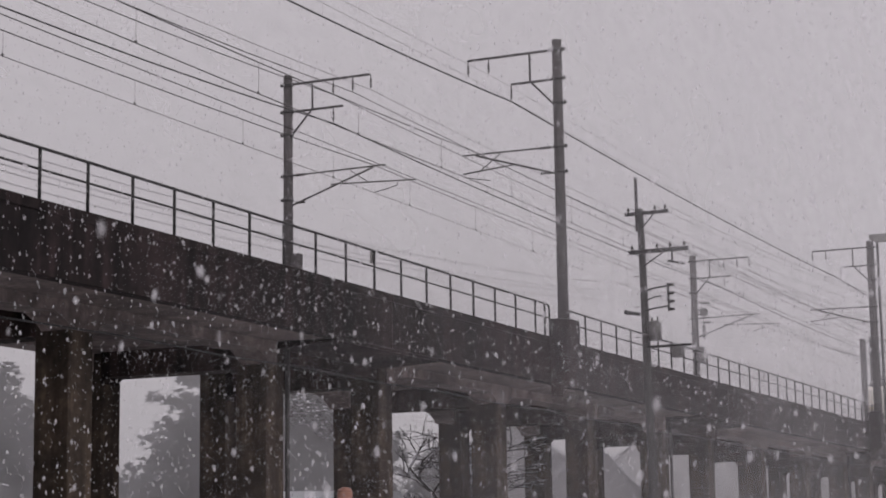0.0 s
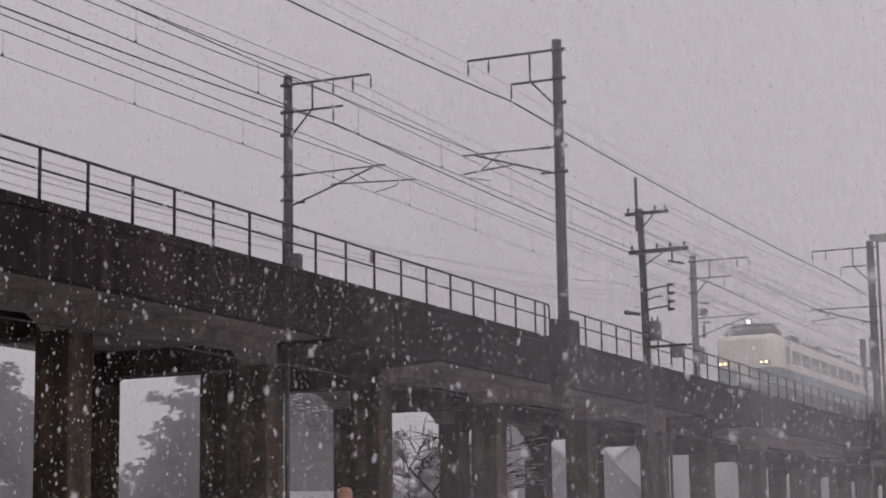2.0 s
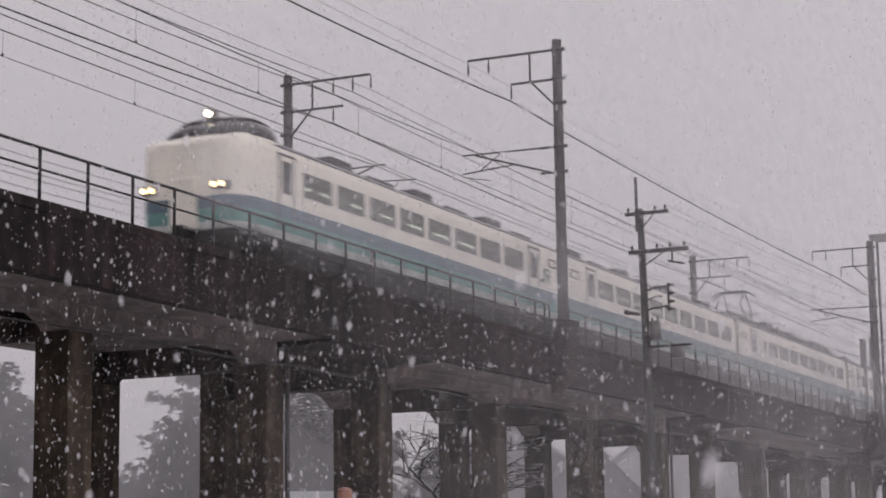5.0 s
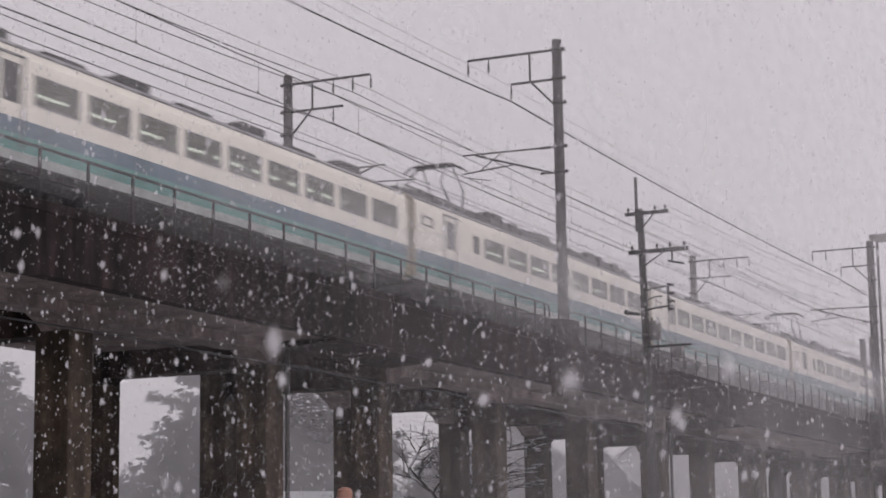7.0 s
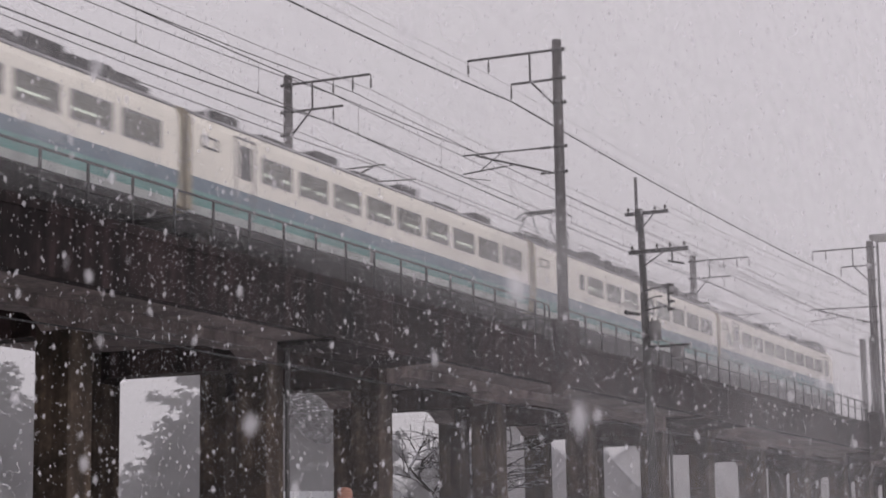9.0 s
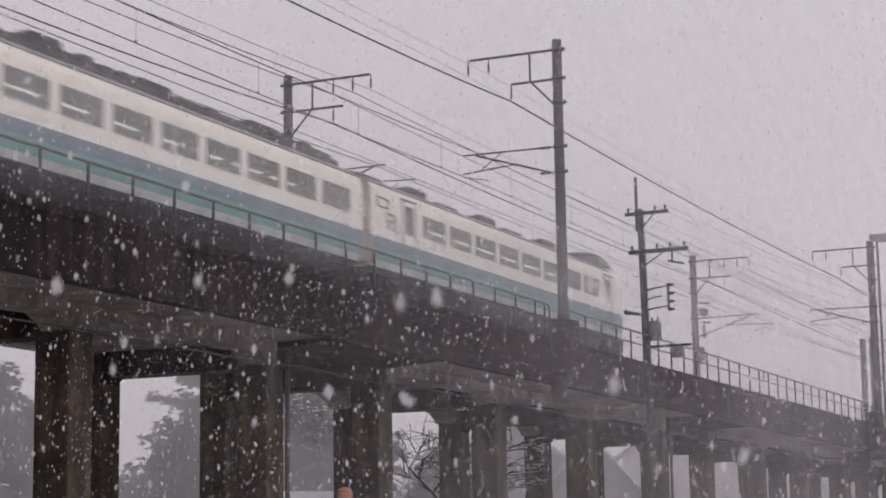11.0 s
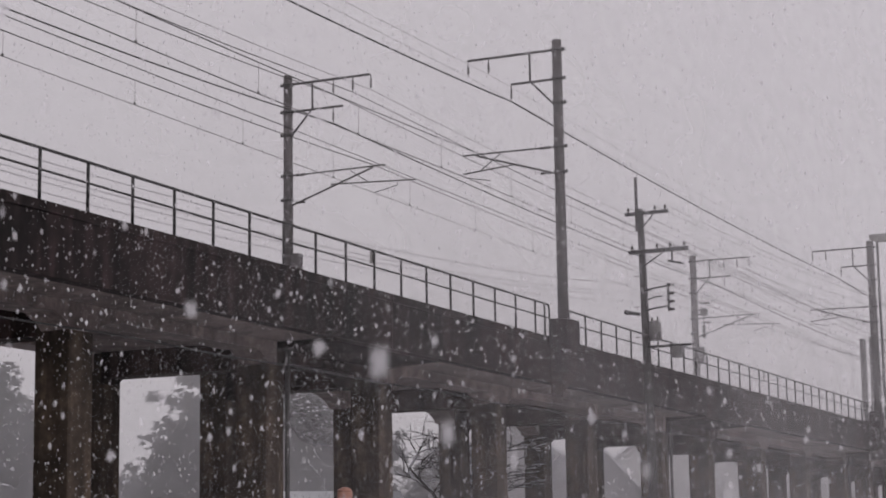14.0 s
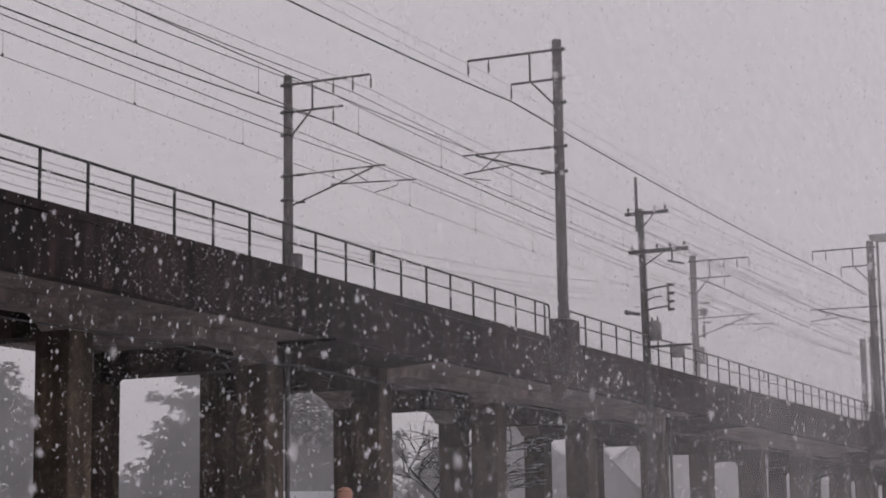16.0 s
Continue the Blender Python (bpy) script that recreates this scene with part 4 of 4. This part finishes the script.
# ---- trees and houses behind the viaduct ----
M_BARK = mat("dark bark", (0.06, 0.052, 0.048), 0.9, vary=0.4, scale=3, fine=20, bump=0.5)
M_NEEDLE = mat("frosted grey green needles", (0.17, 0.172, 0.17), 0.9, vary=0.3, scale=1.5)
M_CLING = mat("clinging snow", (0.75, 0.76, 0.79), 0.9, vary=0.12, scale=2, fine=15)
M_SIDING = mat("grey house siding", (0.32, 0.31, 0.32), 0.8, vary=0.15, scale=0.8, stretch=(1, 1, 6))
M_HWIN = mat("dark house window", (0.05, 0.055, 0.06), 0.15, vary=0.2)
M_ORANGE = mat("faded orange paint", (0.36, 0.17, 0.12), 0.7, vary=0.25, scale=3)


def conifer(x, y, h, r, seed, snow=0.07):
    rng = random.Random(seed)
    tree = thing("conifer_tree", "snow-dusted grey-green conifer tree behind the viaduct", "tree", "trees behind the viaduct", at=pose(x, y, 0, 0, 0, rng.uniform(0, 360)))
    bm = bmesh.new()
    tube(bm, (0, 0, -0.2), (0, 0, h * 0.55), 0.24, 0.14, 9)
    tube(bm, (0, 0, h * 0.55), (0, 0, h), 0.14, 0.02, 9)
    limbs, tufts, caps = bm, bmesh.new(), bmesh.new()
    levels = int(h / 0.31)
    for i in range(levels):
        z = 1.2 + (h - 1.3) * i / levels
        reach = r * (1 - (z / h)) ** 0.7 * rng.uniform(0.6, 1.2) + 0.3
        for k in range(rng.choice((4, 5, 5, 6))):
            a = rng.uniform(0, 2 * math.pi)
            z = min(h - 0.2, max(0.9, z + rng.uniform(-0.3, 0.3)))
            L = reach * rng.uniform(0.55, 1.1)
            c, s = math.cos(a), math.sin(a)
            tip = Vector((c * L, s * L, z + 0.06 * L + rng.uniform(-0.25, 0.25)))
            tube(limbs, (0, 0, z), tip, 0.035, 0.01, 4)
            n = max(7, int(L * 21))
            for j in range(n):
                u = 0.2 + 0.85 * (j + rng.random()) / n
                p = Vector((0, 0, z)).lerp(tip, u) + Vector((rng.gauss(0, 0.15), rng.gauss(0, 0.15), rng.gauss(0, 0.13)))
                for _ in range(3):
                    d = Vector((c + rng.gauss(0, 0.7), s + rng.gauss(0, 0.7), rng.uniform(-0.7, 0.2))).normalized() * rng.uniform(0.14, 0.36)
                    e = d.cross(Vector((rng.gauss(0, 1), rng.gauss(0, 1), 1))).normalized() * rng.uniform(0.05, 0.11)
                    vs = [tufts.verts.new(q) for q in (p - e, p + e, p + d, p + d * 0.5 + Vector((0, 0, 0.05)))]
                    for f in ((0, 1, 3), (1, 2, 3), (2, 0, 3), (0, 2, 1)):
                        tufts.faces.new([vs[q] for q in f])
                if rng.random() < snow:
                    w = rng.uniform(0.08, 0.2)
                    q = p + Vector((0, 0, 0.06))
                    vs = [caps.verts.new(q + Vector(o)) for o in ((w, 0, 0), (-w * 0.5, w * 0.8, 0), (-w * 0.5, -w * 0.8, -0.01), (0, 0, 0.07))]
                    for f in ((0, 1, 3), (1, 2, 3), (2, 0, 3), (0, 2, 1)):
                        caps.faces.new([vs[q] for q in f])
    part("trunk", limbs, M_BARK, tree)
    part("crown", tufts, M_NEEDLE, tree)
    part("snow_cover", caps, M_CLING, tree, "patches of fresh snow on the branches")


def bare_tree(x, y, h, seed, lean=0.0):
    rng = random.Random(seed)
    tree = thing("bare_tree", "bare dark tree with snow along its branches", "tree", "trees behind the viaduct", at=pose(x, y, 0))
    wood, snow = bmesh.new(), bmesh.new()

    def grow(p, d, L, r, depth):
        n = 4
        pts = [p]
        for k in range(n):
            d = (d + Vector((rng.gauss(0, 0.16), rng.gauss(0, 0.16), 0.05 if depth < 2 else -0.06))).normalized()
            p = p + d * (L / n)
            pts.append(p)
        for a, b, k in zip(pts, pts[1:], range(n)):
            ra, rb = r * (1 - 0.12 * k), r * (1 - 0.12 * (k + 1))
            tube(wood, a, b, ra, rb, 6 if depth < 2 else 4)
            if depth >= 1 and abs(d.z) < 0.8 and rng.random() < 0.55:
                up = Vector((0, 0, ra * 0.9))
                tube(snow, a + up, b + up, max(0.010, ra * 0.7), max(0.009, rb * 0.65), 5)
        if depth < 4:
            for _ in range(4 if depth else 6):
                i = rng.randint(2, n)
                side = Vector((rng.gauss(0, 1), rng.gauss(0, 1), rng.uniform(0.0, 0.7))).normalized()
                grow(pts[i], (d * 0.55 + side * 0.75).normalized(), L * rng.uniform(0.55, 0.78), r * 0.6, depth + 1)

    grow(Vector((0, 0, -0.2)), Vector((lean, 0, 1)).normalized(), h * 0.42, 0.14, 0)
    part("trunk", wood, M_BARK, tree)
    part("snow_cover", snow, M_CLING, tree, "snow lying along the branches")


def house(x, y, turn, w, d, eave, ridge, wall_mat):
    hs = thing("house", "grey house with a snow-covered gable roof", "house", "houses behind the viaduct", at=pose(x, y, 0, 0, 0, turn))
    bm = bmesh.new()
    prism(bm, [(-w / 2, -0.1), (w / 2, -0.1), (w / 2, eave), (0, ridge), (-w / 2, eave)], "x", -d / 2, d / 2)
    part("wall", bm, wall_mat, hs)
    for s in (-1, 1):
        bm = bmesh.new()
        e = (ridge - eave) / (w / 2)
        a, b = (s * (w / 2 + 0.5), eave - 0.5 * e + 0.03), (0, ridge + 0.03)
        prism(bm, [a, b, (b[0], b[1] + 0.16), (a[0], a[1] + 0.16)], "x", -d / 2 - 0.5, d / 2 + 0.5)
        rf = part("roof", bm, M_ARM, hs)
        bm = bmesh.new()
        prism(bm, [(a[0], a[1] + 0.165), (b[0], b[1] + 0.165), (b[0], b[1] + 0.42), (a[0] * 0.995, a[1] + 0.36)], "x", -d / 2 - 0.48, d / 2 + 0.48)
        part("roof_snow", bm, M_CLING, rf, "thick fresh snow on the roof")
    for s in (-1, 1):
        for yy in (-w / 4, w / 4):
            for z in (1.2, 3.8):
                if z + 1.2 > eave:
                    continue
                bm = bmesh.new()
                box(bm, s * (d / 2 + 0.02) - 0.04, s * (d / 2 + 0.02) + 0.04, yy - 0.8, yy + 0.8, z, z + 1.1, 0.01)
                wd = part("window", bm, M_SIDING, hs)
                for q in (-0.38, 0.38):
                    bm = bmesh.new()
                    box(bm, s * (d / 2 + 0.065) - 0.008, s * (d / 2 + 0.065) + 0.008, yy + q - 0.34, yy + q + 0.34, z + 0.06, z + 1.04)
                    part("pane", bm, M_HWIN, wd)


def at_bearing(deg, dist):
    return dist * math.cos(radians(deg)), dist * math.sin(radians(deg))


for deg, dist, h, r, seed, snow in ((31.35, 80, 13.2, 4.6, 11, 0.06), (32.4, 84, 8.0, 3.8, 24, 0.08), (30.6, 92, 12.2, 4.6, 25, 0.06), (37.5, 86, 10.6, 4.2, 12, 0.05), (36.4, 96, 9.8, 4.0, 13, 0.06), (38.6, 90, 10.2, 4.2, 26, 0.06),
                              (29.1, 92, 10.8, 3.8, 14, 0.16), (28.0, 96, 10.2, 3.8, 15, 0.2), (27.0, 99, 11.4, 3.4, 16, 0.16), (28.6, 108, 12.2, 4.0, 18, 0.14), (27.7, 114, 12.8, 4.0, 19, 0.12), (33.5, 125, 7.6, 3.0, 20, 0.3), (24.9, 105, 7.6, 3.6, 27, 0.45)):
    conifer(*at_bearing(deg, dist), h, r, seed, snow)
bare_tree(*at_bearing(24.3, 72), 8.6, 21, 0.25)
bare_tree(*at_bearing(25.6, 78), 9.0, 22, -0.1)
bare_tree(*at_bearing(33.7, 90), 7.0, 23)
house(*at_bearing(22.6, 118), 20, 10, 12, 6.2, 9.6, M_SIDING)
house(*at_bearing(20.25, 116), 20, 8, 9, 4.0, 8.4, M_SIDING)
house(*at_bearing(28.15, 68), -50, 6, 4.5, 2.0, 3.7, M_SIDING)
house(*at_bearing(37.6, 72), -53, 6, 5, 2.2, 3.7, M_SIDING)
M_PLASTER = mat("pale house plaster", (0.5, 0.49, 0.49), 0.85, vary=0.12, scale=0.8)
for deg, dist, eave, ridge in ((18.35, 150, 8.2, 11.4), (16.9, 155, 7.6, 10.8), (15.2, 160, 8.4, 11.6), (13.4, 165, 8.0, 11.2)):
    house(*at_bearing(deg, dist), deg, 8, 9, eave, ridge, M_PLASTER)

marker = thing("orange_post", "faded orange painted post with a rounded top beside the viaduct", "post")
bm = bmesh.new()
tube(bm, (35.65, 18.60, -0.1), (35.65, 18.60, 3.08), 0.16, seg=20)
for r0, r1, z0, z1 in ((0.16, 0.13, 3.08, 3.15), (0.13, 0.05, 3.15, 3.18)):
    tube(bm, (35.65, 18.60, z0), (35.65, 18.60, z1), r0, r1, 20)
part("shaft", bm, M_ORANGE, marker)


# ---- falling snow ----
M_FLAKE, _ = snow_shader("wet snowflake", 0.68, 0.76)
M_FINE, _ = snow_shader("fine snowflake", 0.66, 0.76)
M_DRIFT = drift_shader("driven fine snow", 19.0, 58.0, 0.0, 0.205, (0.12, 0.3, 0.26), gusty=0.4)
M_BEHIND = drift_shader("distant driven snow", 25.0, 130.0, 0.32, 0.42)
SNOW = []


def snow_layer(seed, count, near, far, top, d0, d1, lumps):
    """One sheet of loose flakes, strewn evenly over the ground in view between two distances."""
    rng = np.random.default_rng(seed)
    a0, a1 = radians(9.5), radians(39.5)
    dist = np.sqrt(rng.uniform(near ** 2, far ** 2, count))
    ang = rng.uniform(a0, a1, count)
    centre = np.stack([dist * np.cos(ang), dist * np.sin(ang), rng.uniform(0.5, 1, count) * 0], 1)
    centre[:, 2] = rng.uniform(0.0, 1.0, count) * top
    size = (d0 + (d1 - d0) * rng.uniform(0, 1, count) ** 1.8)[:, None, None] * 0.5
    if lumps:
        base = np.array([(1, 0, 0), (-1, 0, 0), (0, 1, 0), (0, -1, 0), (0, 0, 1), (0, 0, -1)], float)
        tri = np.array([(0, 2, 4), (2, 1, 4), (1, 3, 4), (3, 0, 4), (2, 0, 5), (1, 2, 5), (3, 1, 5), (0, 3, 5)])
    else:
        base = np.array([(1, 0, 0.12), (0, 1, -0.12), (-1, 0, 0.12), (0, -1, -0.12)], float)
        tri = np.array([(0, 1, 2), (0, 2, 3)])
    turn = rng.normal(size=(count, 3, 3))
    turn, _ = np.linalg.qr(turn)
    shape = base[None] * rng.uniform(0.6, 1.25, (count, len(base), 1))
    verts = np.einsum("nij,nkj->nki", turn, shape) * size
    verts[:, :, 2] *= 1.6 if lumps else 2.4
    verts += centre[:, None, :]
    faces = tri[None] + (np.arange(count) * len(base))[:, None, None]
    me = bpy.data.meshes.new("falling_snow")
    me.from_pydata(verts.reshape(-1, 3).tolist(), [], faces.reshape(-1, 3).tolist())
    me.materials.append(M_FLAKE if lumps else M_FINE)
    ob = tagged(new("falling_snow", me), "loose white snowflakes falling through the air", "snow", kind="stuff")
    return ob


for k, (vx, vy, vz) in enumerate(((-0.12, -0.10, 1.05), (0.10, 0.05, 1.3), (-0.25, -0.05, 0.9), (0.02, 0.12, 1.15))):
    SNOW.append((snow_layer(100 + k, 21000, 1.7, 47, 33, 0.008, 0.038, True), vx, vy, vz))
for k, (vx, vy, vz) in enumerate(((-0.15, -0.05, 0.95), (0.1, 0.05, 1.1))):
    SNOW.append((snow_layer(200 + k, 10000, 38, 150, 34, 0.02, 0.035, False), vx, vy, vz))


# fine snow driven along both sides of the viaduct, too small to tell apart
def snow_drift(y, x0, x1, z0, z1, material, seed):
    bm = bmesh.new()
    nx, nz = 60, 12
    g = [[bm.verts.new((x0 + (x1 - x0) * i / nx, y + 0.16 * noise.noise(Vector((i * 0.35, k * 0.5, seed))), z0 + (z1 - z0) * k / nz)) for k in range(nz + 1)] for i in range(nx + 1)]
    for i in range(nx):
        for k in range(nz):
            bm.faces.new((g[i][k], g[i + 1][k], g[i + 1][k + 1], g[i][k + 1])).smooth = True
    return tagged(part("driven_snow", bm, material), "fine grey-white snow driven through the air", "snow", kind="stuff")


M_VEIL = drift_shader("snow haze over the deck", 34.0, 72.0, 0.0, 0.36, (0.12, 0.3, 0.3), (4.6, 15.2), gusty=0.25)
GUSTS = [snow_drift(22.32, 30, 255, 8.45, 15.2, M_VEIL, 9.4), snow_drift(16.0, 5, 200, -4, 45, M_DRIFT, 3.1), snow_drift(33.2, 5, 330, -4, 60, M_BEHIND, 7.7)]
# snow whirled up along the train
M_PLUME = drift_shader("snow whirled up by the train", -6.0, 40.0, 0.20, 0.27, (0.35, 0.5, 0.55), (7.9, 12.4), end=(100.0, 134.0))
PLUME = snow_drift(20.3, -6, 135, 7.9, 12.4, M_PLUME, 5.2)


# ---- everything that moves ----
SPEED, NOSE_AT_ZERO = 16.05, 118.77
LAG = {0: 1.9, 1: 1.15, 2: 0.6, 3: 0.22, 4: 0.05}      # the train still gains a little speed at first


def nose_at(t):
    return NOSE_AT_ZERO - SPEED * t - LAG.get(t, 0.0)


def motions():
    for car, offset, turn in CARS:
        walk(car, [(t, pose(nose_at(t) + offset, TRACK_NEAR, RAIL, 0, 0, turn)) for t in (0, 1, 2, 3, 4, 5, 8, 12, 16)])
    for n, (layer, vx, vy, vz) in enumerate(SNOW):
        walk(layer, [(t, pose(vx * (t - 8) + 0.10 * math.sin(1.3 * t + n), vy * (t - 8), -vz * t)) for t in range(0, 17)])
    for n, gust in enumerate(GUSTS):
        walk(gust, [(t, pose(4.0 - 0.08 * t, 0, 0.3 - 0.02 * t)) for t in (0, 4, 8, 12, 16)])
    walk(PLUME, [(t, pose(nose_at(t), 0, 0)) for t in (0, 1, 2, 3, 4, 5, 8, 12, 16)])


motions()
